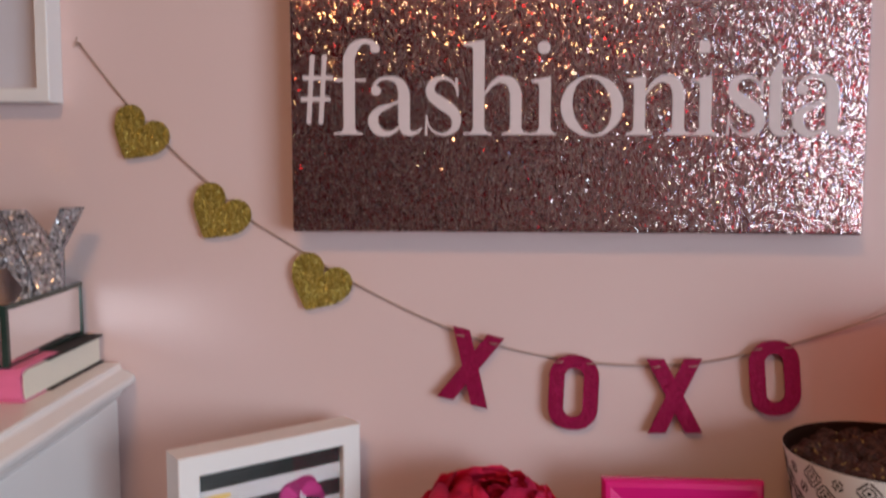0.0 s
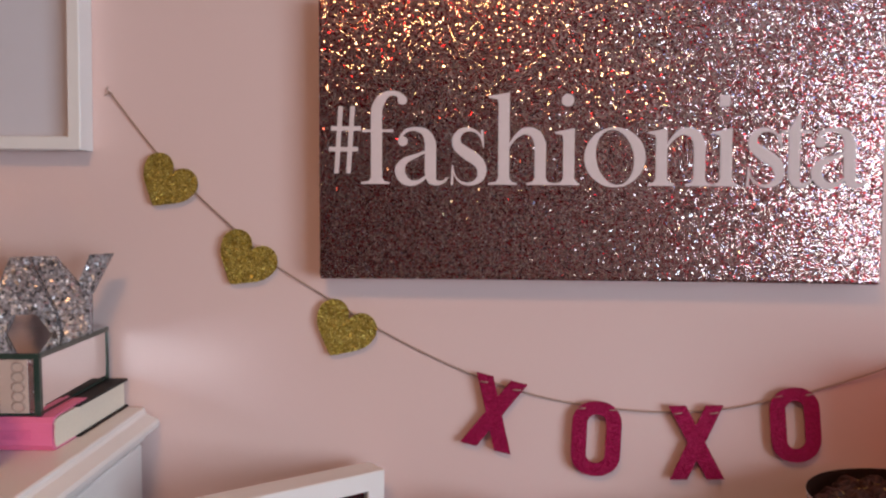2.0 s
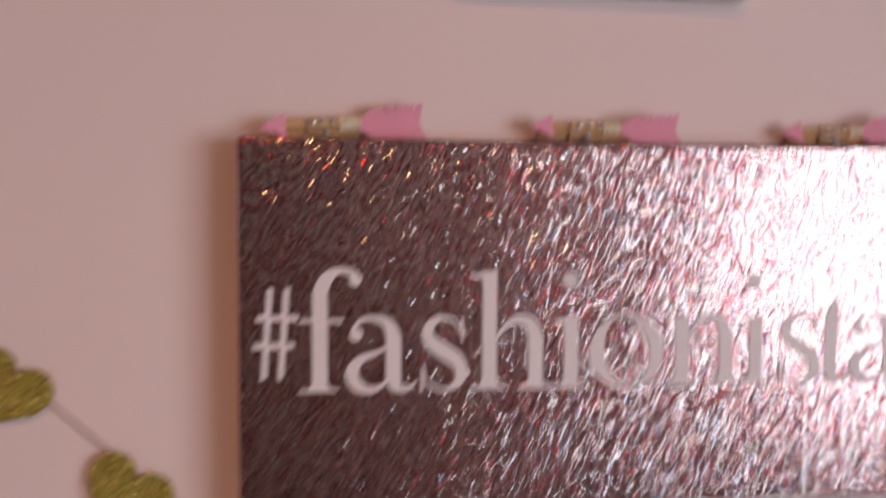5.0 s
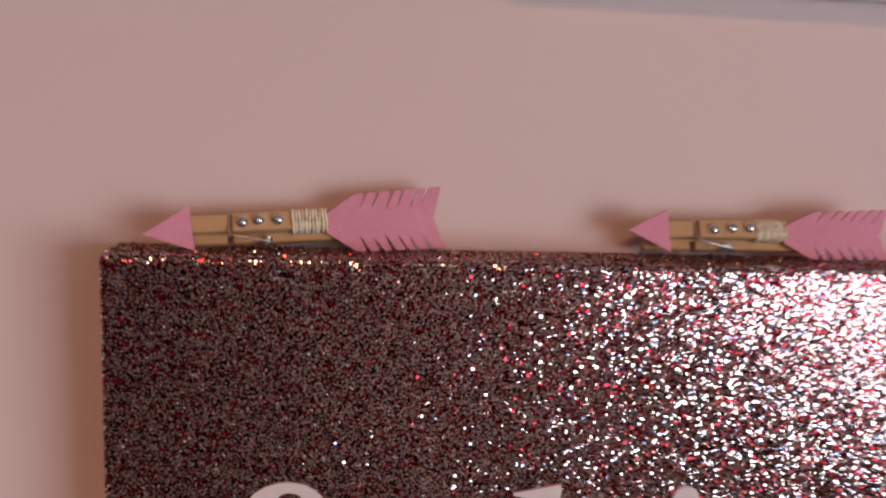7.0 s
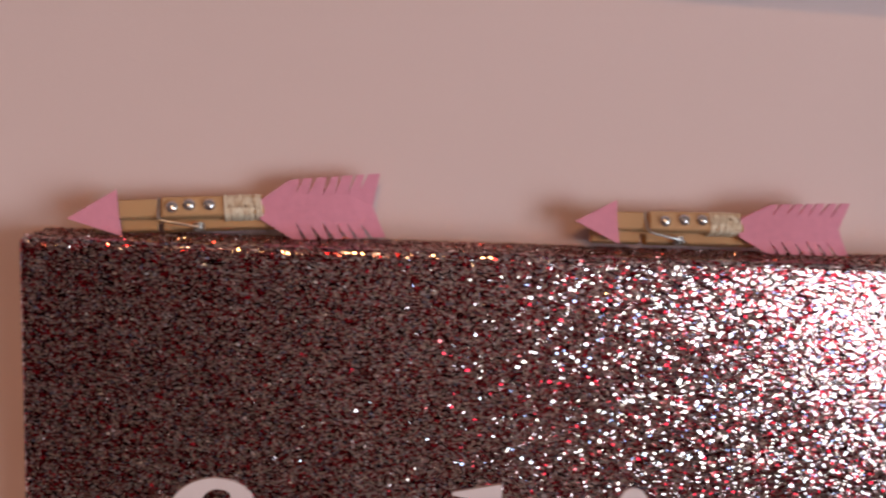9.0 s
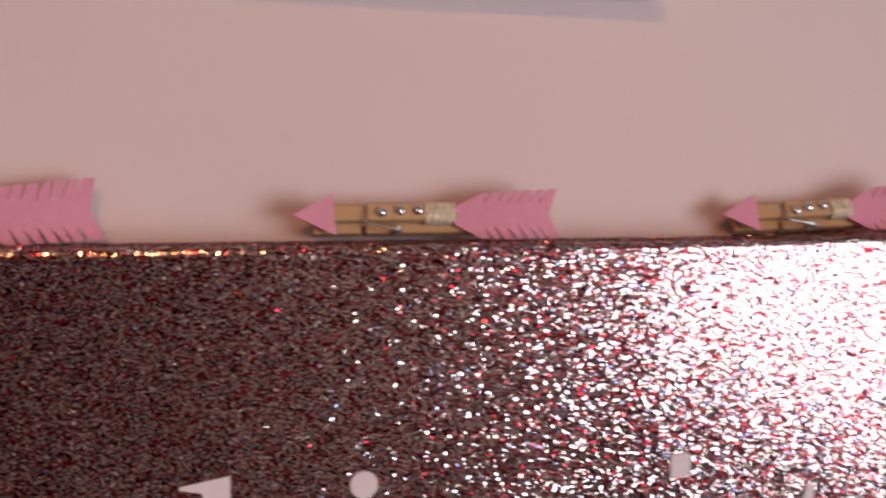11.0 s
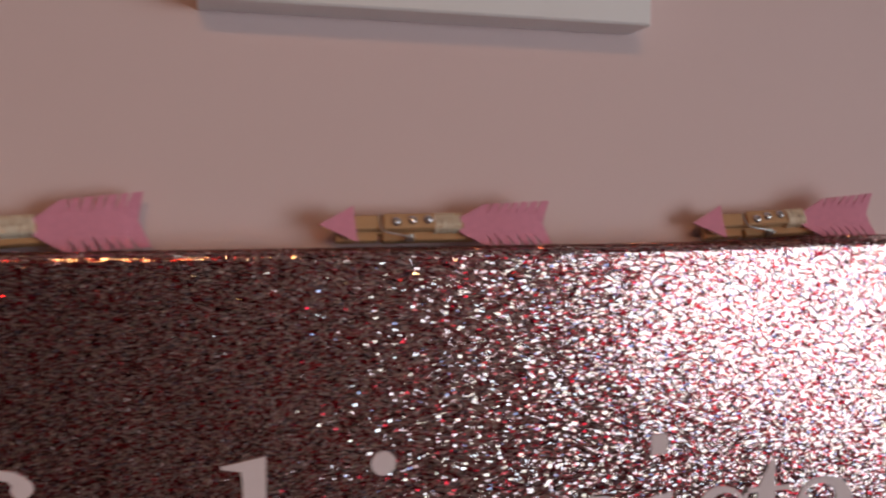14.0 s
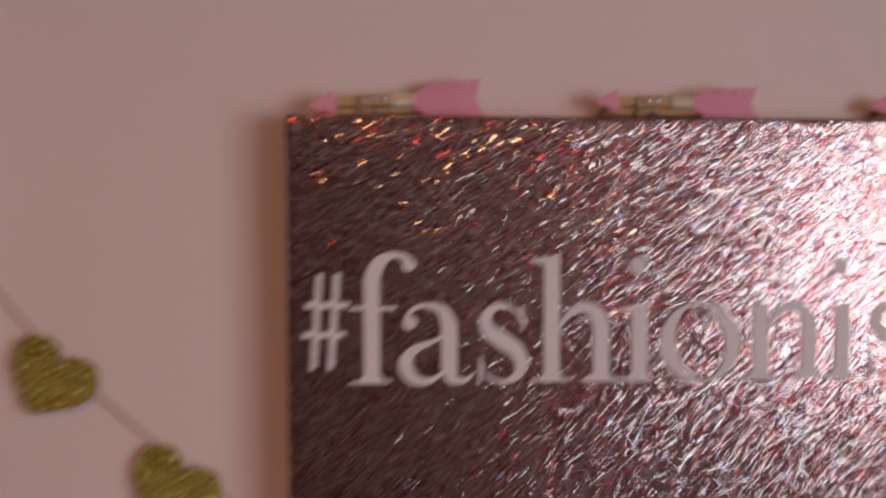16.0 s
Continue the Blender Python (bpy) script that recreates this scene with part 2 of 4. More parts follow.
M_GLASS.node_tree.nodes["Principled BSDF"].inputs["IOR"].default_value = 1.52


# ---- mesh helpers ----
def part(name, bm, material, parent=None, label="", smooth=False):
    me = bpy.data.meshes.new(name)
    bmesh.ops.recalc_face_normals(bm, faces=bm.faces)
    if smooth:
        for f in bm.faces:
            f.smooth = True
    bm.to_mesh(me)
    bm.free()
    me.materials.append(material)
    ob = new(name, me)
    if parent:
        ob.parent = parent
    if label:
        ob["label"] = label
    return ob


def thing(name, label, category, m=None, group="", kind=""):
    ob = new(name)
    if m is not None:
        ob.matrix_world = m
    return tagged(ob, label, category, group, kind)


def box(bm, x0, x1, y0, y1, z0, z1, bevel=0.0, seg=2, m=None):
    r = bmesh.ops.create_cube(bm, size=1.0, matrix=Matrix.Translation(((x0 + x1) / 2, (y0 + y1) / 2, (z0 + z1) / 2)) @ Matrix.Diagonal((x1 - x0, y1 - y0, z1 - z0, 1)))
    vs = r["verts"]
    if bevel:
        es = list({e for v in vs for e in v.link_edges})
        g = bmesh.ops.bevel(bm, geom=es, offset=bevel, segments=seg, affect="EDGES", profile=0.5)
        vs = list({v for f in g["faces"] for v in f.verts} | {v for v in vs if v.is_valid})
    if m is not None:
        bmesh.ops.transform(bm, matrix=m, verts=[v for v in vs if v.is_valid])
    return vs


def boxed(*a, **k):
    bm = bmesh.new()
    box(bm, *a, **k)
    return bm


def plate(bm, outline, y0, y1, bevel=0.0):
    """A flat plate in the x-z plane from an outline, between two depths."""
    vs = [bm.verts.new((x, y0, z)) for x, z in outline]
    f = bm.faces.new(vs)
    g = bmesh.ops.extrude_face_region(bm, geom=[f])
    back = [v for v in g["geom"] if isinstance(v, bmesh.types.BMVert)]
    bmesh.ops.translate(bm, vec=(0, y1 - y0, 0), verts=back)
    bmesh.ops.triangulate(bm, faces=[q for q in bm.faces if len(q.verts) > 4])
    return bm


def spline(points, per=8):
    """A smooth curve through tuples of any size."""
    p = [np.array(q, float) for q in points]
    p = [2 * p[0] - p[1]] + p + [2 * p[-1] - p[-2]]
    out = []
    for a, b, c, d in zip(p, p[1:], p[2:], p[3:]):
        for i in range(per):
            t = i / per
            out.append(0.5 * (2 * b + (c - a) * t + (2 * a - 5 * b + 4 * c - d) * t * t + (3 * b - a - 3 * c + d) * t ** 3))
    return out + [p[-2]]


def tube(bm, pts, r, sides=6):
    rings = []
    for i, p in enumerate(pts):
        a, b = Vector(pts[max(i - 1, 0)]), Vector(pts[min(i + 1, len(pts) - 1)])
        q = (b - a).to_track_quat("Z", "Y")
        rr = r[i] if isinstance(r, (list, tuple)) else r
        rings.append([bm.verts.new(Vector(p) + q @ Vector((rr * math.cos(k * 2 * math.pi / sides), rr * math.sin(k * 2 * math.pi / sides), 0))) for k in range(sides)])
    for A, B in zip(rings, rings[1:]):
        for k in range(sides):
            bm.faces.new((A[k], A[(k + 1) % sides], B[(k + 1) % sides], B[k]))
    bm.faces.new(rings[0]), bm.faces.new(rings[-1])
    return bm


def lathe(bm, profile, n=48, cx=0.0, cy=0.0):
    rings = [[bm.verts.new((cx + r * math.cos(k * 2 * math.pi / n), cy + r * math.sin(k * 2 * math.pi / n), z)) for k in range(n)] for r, z in profile]
    for A, B in zip(rings, rings[1:]):
        for k in range(n):
            bm.faces.new((A[k], A[(k + 1) % n], B[(k + 1) % n], B[k]))
    return bm


# ---- room ----
def wall(name, *b, paint=None):
    return tagged(part(name, boxed(*b), paint or M_WALL), "pale pink painted plaster wall" if paint is None else "unseen plaster wall, toned to set bounce and reflections", "wall", kind="structure")


wall("wall_north", -1.8, 2.25, 0.0, 0.12, 0.0, 2.5)
# Closing walls out of view; their tones are added to steer bounce and reflections.
wall("wall_south", -1.8, 2.25, -4.32, -4.2, 0.0, 2.5, paint=M_SOUTH)
wall("wall_west", -1.92, -1.8, -4.32, 0.12, 0.0, 2.5, paint=M_LOWBOUNCE)
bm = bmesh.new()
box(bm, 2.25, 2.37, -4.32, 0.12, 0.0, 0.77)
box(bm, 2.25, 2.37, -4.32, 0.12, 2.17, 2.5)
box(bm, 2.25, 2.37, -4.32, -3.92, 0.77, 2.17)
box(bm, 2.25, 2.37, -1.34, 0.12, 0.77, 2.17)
tagged(part("wall_east", bm, M_LOWBOUNCE), "unseen wall with a window opening, toned dark to cut bounce", "wall", kind="structure")
tagged(part("floor", boxed(-1.92, 2.37, -4.32, 0.12, -0.1, 0.0), M_FLOOR), "unseen brown carpeted floor, toned for bounce and reflections", "floor", kind="structure")
tagged(part("ceiling", boxed(-1.92, 2.37, -4.32, 0.12, 2.5, 2.6), M_CEIL), "unseen plain ceiling, toned down to cut bounce", "ceiling", kind="structure")
win = thing("window_1", "white painted window that lets daylight in", "window", pose(2.27, -2.63, 1.47), kind="structure")
bm = bmesh.new()
box(bm, 0, 0.04, -1.29, -1.24, -0.70, 0.70), box(bm, 0, 0.04, 1.24, 1.29, -0.70, 0.70)
box(bm, 0, 0.04, -1.24, 1.24, -0.70, -0.65), box(bm, 0, 0.04, -1.24, 1.24, 0.65, 0.70)
box(bm, 0.004, 0.036, -0.015, 0.015, -0.65, 0.65)
part("window_frame", bm, M_FRAME, win)
part("window_sill", boxed(-0.09, -0.02, -1.32, 1.32, -0.735, -0.702, 0.004), M_FRAME, win)
lampfix = thing("ceiling_lamp", "round white ceiling lamp with a warm glow", "lamp", pose(0.0, -1.40, 2.5))
bm = bmesh.new()
lathe(bm, [(0.0, -0.001), (0.17, -0.001), (0.18, -0.03), (0.17, -0.07), (0.155, -0.12), (0.15, -0.12), (0.15, -0.05), (0.0, -0.05)], 40)
part("shade", bm, M_FRAME, lampfix, smooth=True)

# ---- glitter canvas sign ----
CW, CZ, CH, CD = 0.61, 1.40, 0.315, 0.038
sign = thing("canvas_sign", "wrapped canvas covered in rose glitter with white serif lettering", "wall art", pose(0, 0, CZ))
bm = bmesh.new()
box(bm, -0.0015, CW + 0.0015, -CD, -0.001, -0.001, CH + 0.0012, 0.0034, 3)
bmesh.ops.subdivide_edges(bm, edges=[e for e in bm.edges if e.calc_length() > 0.2], cuts=10, use_grid_fill=True)
for v in bm.verts:
    # cloth wraps softly: the long sides bow in by a hair between the corners
    u = (v.co.x / CW - 0.5) * 2
    w = (v.co.z / CH - 0.5) * 2
    if abs(w) > 0.9:
        v.co.z -= math.copysign(0.0010 * (1 - u ** 4), w)
    if w > 0.9:
        v.co.z += 0.0036 * max(0.0, min(1.0, (v.co.x - 0.44) / 0.13)) ** 2 * (1.0 if v.co.y > -0.03 else 0.45)
    v.co.y += 0.0007 * math.sin(9 * v.co.x + 3) * math.cos(11 * v.co.z) if v.co.y < -0.03 else 0
part("canvas", bm, M_GLITTER, sign, smooth=False)
# loose flakes that stand up on the upper side and along its front edge
fr = np.random.default_rng(7)
N_FLAKES = 15000
fx, fu = fr.uniform(0.0, CW, N_FLAKES), fr.uniform(-0.006, CD - 0.003, N_FLAKES)
bow = -0.0010 * (1 - ((fx / CW - 0.5) * 2) ** 4) + 0.0036 * np.clip((fx - 0.44) / 0.13, 0, 1) ** 2
mid = np.stack([fx, -CD + np.maximum(fu, 0.0006), CH + 0.0013 + bow + np.minimum(fu, 0.0) - 0.0022 * np.clip(1 - np.abs(fu) / 0.003, 0, 1)], 1)
mid[fu < 0, 1] = -CD - 0.0002
ax1 = fr.normal(size=(N_FLAKES, 3)) * (1.0, 1.0, 0.75)
ax1 /= np.linalg.norm(ax1, axis=1)[:, None]
ax2 = np.cross(ax1, fr.normal(size=(N_FLAKES, 3)))
ax2 /= np.linalg.norm(ax2, axis=1)[:, None]
size = fr.uniform(0.00035, 0.00065, N_FLAKES)[:, None]
quad = np.stack([mid + size * (ax1 * math.cos(q) + ax2 * math.sin(q)) for q in (0, 1.57, 3.14, 4.71)], 1).reshape(-1, 3)
me = bpy.data.meshes.new("loose_glitter")
me.from_pydata(quad.tolist(), [], np.arange(4 * N_FLAKES).reshape(-1, 4).tolist())
me.materials.append(M_FLAKE)
flakes = new("loose_glitter", me)
flakes.parent = sign
tagged(flakes, "loose rose glitter flakes along the upper edge", kind="stuff")
MM = 0.001


class Glyph:
    """White serif letters: the union of stems, bars, dots and strokes of changing width, in millimetres from the baseline, cut out of one film."""

    def __init__(self, x0):
        self.x0, self.shapes = x0, []

    def poly(self, pts):
        base = 1.5068 - CZ
        area2 = sum(a[0] * b[1] - b[0] * a[1] for a, b in zip(pts, pts[1:] + pts[:1]))
        pts = pts if area2 > 0 else pts[::-1]
        self.shapes.append([Vector((self.x0 + x * MM, base + z * MM - 0.004 * (self.x0 + x * MM))) for x, z in pts])

    def rect(self, x0, x1, z0, z1):
        self.poly([(x0, z0), (x1, z0), (x1, z1), (x0, z1)])

    def stroke(self, *pts):
        p = spline(pts, 7)
        left, right = [], []
        for i, q in enumerate(p):
            d = p[min(i + 1, len(p) - 1)][:2] - p[max(i - 1, 0)][:2]
            d = d / (np.linalg.norm(d) + 1e-9)
            n = np.array((-d[1], d[0])) * max(q[2], 0.8) / 2
            left.append(tuple(q[:2] + n)), right.append(tuple(q[:2] - n))
        for i in range(len(p) - 1):
            self.poly([left[i], left[i + 1], right[i + 1], right[i]])

    def dot(self, cx, cz, r, n=24):
        self.poly([(cx + r * math.cos(k * 2 * math.pi / n), cz + r * math.sin(k * 2 * math.pi / n)) for k in range(n)])

    def ring(self, outer, inner):
        """The band between two outlines with the same number of points."""
        for k in range(len(outer)):
            q = (k + 1) % len(outer)
            self.poly([outer[k], outer[q], inner[q], inner[k]])

    def foot(self, x0, s0, s1, x1):
        self.poly([(x0, 0), (x1, 0), (x1, 1.8), (s1 + 2.5, 3.2), (s1, 7.5), (s0, 7.5), (s0 - 2.5, 3.2), (x0, 1.8)])

    def flag(self, x0, s0, s1, top):
        self.poly([(x0, top - 5.5), (x0, top - 4), (s1, top), (s1, top - 12), (s0, top - 12), (s0 - 1, top - 7.5)])

    def done(self, name="letter", label="white vinyl letter", parent=None):
        verts = [v for shape in self.shapes for v in shape]
        faces, k = [], 0
        for shape in self.shapes:
            faces.append(list(range(k, k + len(shape))))
            k += len(shape)
        flat, _, tris, _, _, source = geometry.delaunay_2d_cdt(verts, [], faces, 1, 1e-6)
        bm = bmesh.new()
        vs = [bm.verts.new((v.x, -CD - 0.0009, v.y)) for v in flat]
        for t, inside in zip(tris, source):
            if inside:
                bm.faces.new([vs[q] for q in t])
        bmesh.ops.delete(bm, geom=[v for v in bm.verts if not v.link_faces], context="VERTS")
        g = bmesh.ops.extrude_face_region(bm, geom=bm.faces[:])
        bmesh.ops.translate(bm, vec=(0, 0.0015, 0), verts=[v for v in g["geom"] if isinstance(v, bmesh.types.BMVert)])
        self.shapes = []
        return part(name, bm, M_VINYL, parent or sign, label)


def g_hash(x):
    g = Glyph(x)
    for dx in (0, 13.5):
        g.poly([(6 + dx, 11.5), (11 + dx, 11.5), (16 + dx, 86), (11 + dx, 86)])
    g.rect(2.5, 36, 59, 64), g.rect(0, 33, 36, 41)
    g.done()


def g_f(x):
    g = Glyph(x)
    g.rect(11, 23.5, 4, 78), g.foot(0, 11, 23.5, 32), g.rect(1, 36, 57.5, 60.4)
    g.stroke((17.2, 74, 12.5), (18, 84, 12), (23, 94, 10.5), (31, 100, 6), (40, 99.8, 5.2), (46, 95.5, 8))
    g.dot(46.3, 93, 5.2)
    g.done()


def g_a(x, k=1.12):
    g = Glyph(x)
    g.dot(9.5, 47.5, 5.4)
    g.stroke((5 * k, 50, 2.6), (11 * k, 58.5, 3.6), (21 * k, 61, 4.2), (31 * k, 57, 8.5), (35.5 * k, 47, 12), (36 * k, 36, 12.6))
    g.rect(36 * k - 6.3, 36 * k + 6.3, 12, 40)
    g.stroke((36 * k, 14, 12.6), (37.5 * k, 5, 10.5), (43 * k, 1.5, 5.6), (49 * k, 3, 3.2), (53 * k, 7.5, 1.4))
    g.stroke((33 * k, 37, 2.4), (24 * k, 32.5, 3.6), (11 * k, 26, 7), (5.4 * k, 16, 11), (9 * k, 5.5, 10), (17 * k, 1.2, 6.5), (25 * k, 3, 4.2), (33 * k, 10, 2.4))
    g.done()


def g_s(x):
    g = Glyph(x)
    g.stroke((36, 46, 1.4), (32, 55, 2.4), (24, 60, 3.4), (14, 59.5, 5.6), (7, 52, 8.5), (8.5, 42, 11), (20, 33, 13), (31, 25, 12), (35, 15, 10), (32, 5.5, 7),
             (22, 0.6, 3.6), (12, 2.4, 2.4), (5.5, 9, 1.7), (3, 18, 1.0))
    g.poly([(33.5, 60), (36.3, 60), (37.2, 41), (35.6, 41)])
    g.poly([(0.5, -0.5), (3.3, -0.5), (3.4, 21), (1.6, 21)])
    g.done()


def g_arch(g, s, r):
    g.stroke((s, 42, 2), (s + 7, 52, 4), (s + 17, 58.8, 7), (r + 0.5, 56, 10.5), (r + 5.7, 45, 12.4), (r + 6, 36, 12.4))


def g_h(x):
    g = Glyph(x)
    g.rect(11, 23.2, 4, 95), g.foot(0, 11, 23.2, 31), g.flag(0, 11, 23.2, 101)
    g_arch(g, 22.5, 51), g.rect(51, 63.2, 4, 38), g.foot(42, 51, 63.2, 73)
    g.done()


def g_i(x, broken=False):
    g = Glyph(x)
    g.rect(9, 21.2, 4, 54), g.foot(0, 9, 21.2, 27), g.flag(0, 9, 21.2, 62)
    stem = g.done()
    if broken:
        g.poly([(7, 85), (17.5, 86), (18.5, 93), (17, 98), (7.5, 97.5)])
    else:
        g.dot(13.6, 92.5, 6.8)
    g.done("letter_dot", "white vinyl dot", stem)


def g_o(x):
    g = Glyph(x)
    outer, inner = [], []
    for k in range(56):
        a = k * 2 * math.pi / 56
        outer.append((33 + 33 * math.cos(a), 30.5 + 32.5 * math.sin(a)))
        inner.append((33 + 20.5 * math.cos(a) - 3 * math.sin(a), 30.5 + 30 * math.sin(a)))
    g.ring(outer, inner)
    g.done()


def g_n(x):
    g = Glyph(x)
    g.rect(8, 20, 4, 54), g.foot(0, 8, 20, 28), g.flag(0, 8, 20, 62)
    g_arch(g, 19.5, 48.5), g.rect(48.5, 60.7, 4, 38), g.foot(40, 48.5, 60.7, 70)
    g.done()


def g_t(x):
    g = Glyph(x)
    g.poly([(10, 10), (22, 10), (22, 76), (19, 76), (10, 60)])
    g.rect(0, 33, 57, 60)
    g.stroke((16, 14, 12.2), (17.5, 6, 10.5), (23, 1.5, 5.8), (30, 3, 3.2), (36, 9, 1.4))
    g.done()


g_hash(0.0105), g_f(0.047), g_a(0.0845), g_s(0.147), g_h(0.189), g_i(0.262), g_o(0.294)
g_n(0.363), g_i(0.4305, True), g_s(0.467), g_t(0.501), g_a(0.5345)


# ---- clothespin arrows on the canvas top ----
def build_arrow(m, k=1.0, gems=((0.0408, -0.0004), (0.0478, 0.0004), (0.0548, 0.0002)), wrap=(0.0600, 0.0770), tail=1.0, high=1.0, curl=0.0015, tip=(0.0, 0.0), thread=0.00155, drop=-0.0086):
    """Along +x from the tip; the face with the stones looks to -y. k: length, wrap: where the thread sits, tail and high: the fletching's size, tip: how far the head reaches out and how its point droops, thread: its width, drop: the lower edge of the back half."""
    a = thing("clothespin_arrow", "wooden clothespin with pink felt arrowhead, fletching and rhinestones", "clothespin", group="clothespin arrows")
    lean = Matrix.Rotation(radians(-24), 4, "X")
    w1 = wrap[1]
    notch = 0.0355 * k
    bm = bmesh.new()
    box(bm, 0.012 + tip[0], notch - 0.001, -0.005, -0.0005, -0.0042, 0.0042, 0.0006, 1)
    box(bm, notch + 0.001, w1 + 0.001, -0.0062, -0.0005, -0.0046, 0.0046, 0.0006, 1)
    box(bm, notch - 0.0015, notch + 0.0015, -0.0036, -0.0005, -0.0042, 0.0042)
    bmesh.ops.transform(bm, matrix=lean, verts=bm.verts)
    part("front_half", bm, M_WOOD, a)
    bm = bmesh.new()
    box(bm, 0.010 + tip[0], notch - 0.0015, 0.0008, 0.0060, drop, 0.0046, 0.0006, 1)
    box(bm, notch + 0.001, w1 + 0.012, 0.0008, 0.0068, drop, 0.0046, 0.0006, 1)
    box(bm, notch - 0.002, notch + 0.0015, 0.0008, 0.0050, -0.0048, 0.0044)
    bmesh.ops.transform(bm, matrix=lean, verts=bm.verts)
    part("back_half", bm, M_WOOD, a)
    bm = bmesh.new()
    q = notch - 0.0003
    tube(bm, spline([(q, -0.0042, 0.0048), (q, -0.0046, 0.0), (q + 0.0002, -0.0064, -0.0052), (q + 0.002, -0.0068, -0.0068), (q + 0.0106, -0.0062, -0.0086), (q + 0.0185, -0.0052, -0.0102)], 5), 0.0006)
    for j in range(3):
        ring = [(q + 0.0170 + 0.0022 * math.cos(i * 0.6), -0.0006 + 0.0022 * math.sin(i * 0.6), -0.0094 + 0.0011 * j) for i in range(12)]
        tube(bm, ring, 0.0006)
    bmesh.ops.transform(bm, matrix=lean, verts=bm.verts)
    part("spring", bm, M_STEEL, a, "bent steel wire spring", smooth=True)
    bm = bmesh.new()
    plate(bm, [(tip[0], tip[1]), (0.0196 + 0.8 * tip[0], 0.0104 + 0.3 * tip[1]), (0.0202 + 0.8 * tip[0], 0.3 * tip[1]), (0.0214 + 0.8 * tip[0], -0.0104 + 0.3 * tip[1])], -0.0078, -0.0064)
    bmesh.ops.transform(bm, matrix=Matrix.Rotation(radians(-8), 4, "X"), verts=bm.verts)
    part("arrowhead", bm, M_FELT, a, "pink felt arrowhead")
    # fletching with six slits a side, each cut a little differently
    cut = random.Random(int(k * 1000) + int(tail * 100))
    x0 = w1 - 0.0008
    top = [(x0, 0.0042), (x0 + 0.0135, 0.0132 * high)]
    for j in range(6):
        x = x0 + (0.0182 + 0.0060 * j) * tail
        d = cut.uniform(-0.0005, 0.0005)
        top += [(x + d, (0.0138 + 0.0003 * j) * high), (x - 0.0022 + d, (0.0064 + cut.uniform(-0.001, 0.0012)) * high), (x + cut.uniform(0.0014, 0.0024) + d, (0.0139 + 0.0003 * j) * high)]
    top += [(x0 + 0.0550 * tail, 0.0156 * high), (x0 + 0.0528 * tail, 0.0060 * high), (x0 + 0.0516 * tail, 0.0004)]
    low = [(x0, -0.0046), (x0 + 0.0140, -0.0140 * high)]
    for j in range(6):
        x = x0 + (0.0188 + 0.0060 * j) * tail
        d = cut.uniform(-0.0005, 0.0005)
        low += [(x + d, -0.0143 * high), (x - 0.0034 + d, (-0.0062 + cut.uniform(-0.001, 0.001)) * high), (x + cut.uniform(0.0016, 0.0026) + d, -0.0143 * high)]
    low += [(x0 + 0.0572 * tail, -0.0142 * high), (x0 + 0.0538 * tail, -0.0060 * high)]
    bm = plate(bmesh.new(), low + top[::-1], -0.0064, -0.0052)
    for v in bm.verts:
        v.co.y -= curl * abs(v.co.z / 0.0145) ** 1.5 * (0.3 + (v.co.x - x0) / 0.05) + 0.0010 * math.sin(v.co.x * 70)
    part("fletching", bm, M_FELT, a, "pink felt fletching with slits")
    # cotton thread, wound side by side
    bm = bmesh.new()
    turns = round((w1 - wrap[0]) / thread)
    for j in range(turns):
        skew, lift = cut.uniform(-0.0004, 0.0004), cut.uniform(0.97, 1.05)
        ring = []
        for i in range(17):
            t = i / 16 * 2 * math.pi
            r = lift / max(abs(math.cos(t)), abs(math.sin(t)), 0.80)
            ring.append((wrap[0] + thread * (j + 0.5) + skew * math.sin(t), 0.0003 + 0.0068 * r * math.cos(t), 0.0050 * r * math.sin(t)))
        tube(bm, ring, 0.503 * thread, 5)
    bmesh.ops.transform(bm, matrix=lean, verts=bm.verts)
    part("thread_wrap", bm, M_TWINE, a, "cream cotton thread wrap", smooth=True)
    for gx, gz in gems:
        bm = bmesh.new()
        lathe(bm, [(0.0029, -0.0003), (0.0029, 0.0003), (0.0027, 0.0009), (0.0022, 0.0016), (0.0014, 0.0021), (0.0006, 0.0023), (0.00005, 0.0023)], 18)
        bmesh.ops.transform(bm, matrix=lean @ Matrix.Translation((gx, -0.0062, gz)) @ Matrix.Rotation(radians(90), 4, "X"), verts=bm.verts)
        part("rhinestone", bm, M_GEM, a, smooth=True)
    a.matrix_world = m
    return a


build_arrow(pose(0.0208, -0.0175, 1.7250, 0, -3.0, 5.5), 0.90, ((0.0375, -0.0004), (0.0449, 0.0004), (0.0537, 0.0002)), tip=(-0.0066, -0.0026))
build_arrow(pose(0.2430, -0.0148, 1.7284, 0, -0.2, 1.0), 1.0, ((0.0440, -0.0006), (0.0535, 0.0002), (0.0626, 0.0004)), (0.0665, 0.0825), 0.98, 0.86, 0.0015, thread=0.0012, drop=-0.0090)
build_arrow(pose(0.4770, -0.0090, 1.7268, -3, -2.6, -4.0), 1.04, ((0.0440, -0.0012), (0.0515, 0.0004), (0.0605, 0.0010)), (0.0655, 0.0770), 0.86, 0.90, 0.0025, thread=0.0012, drop=-0.0090)

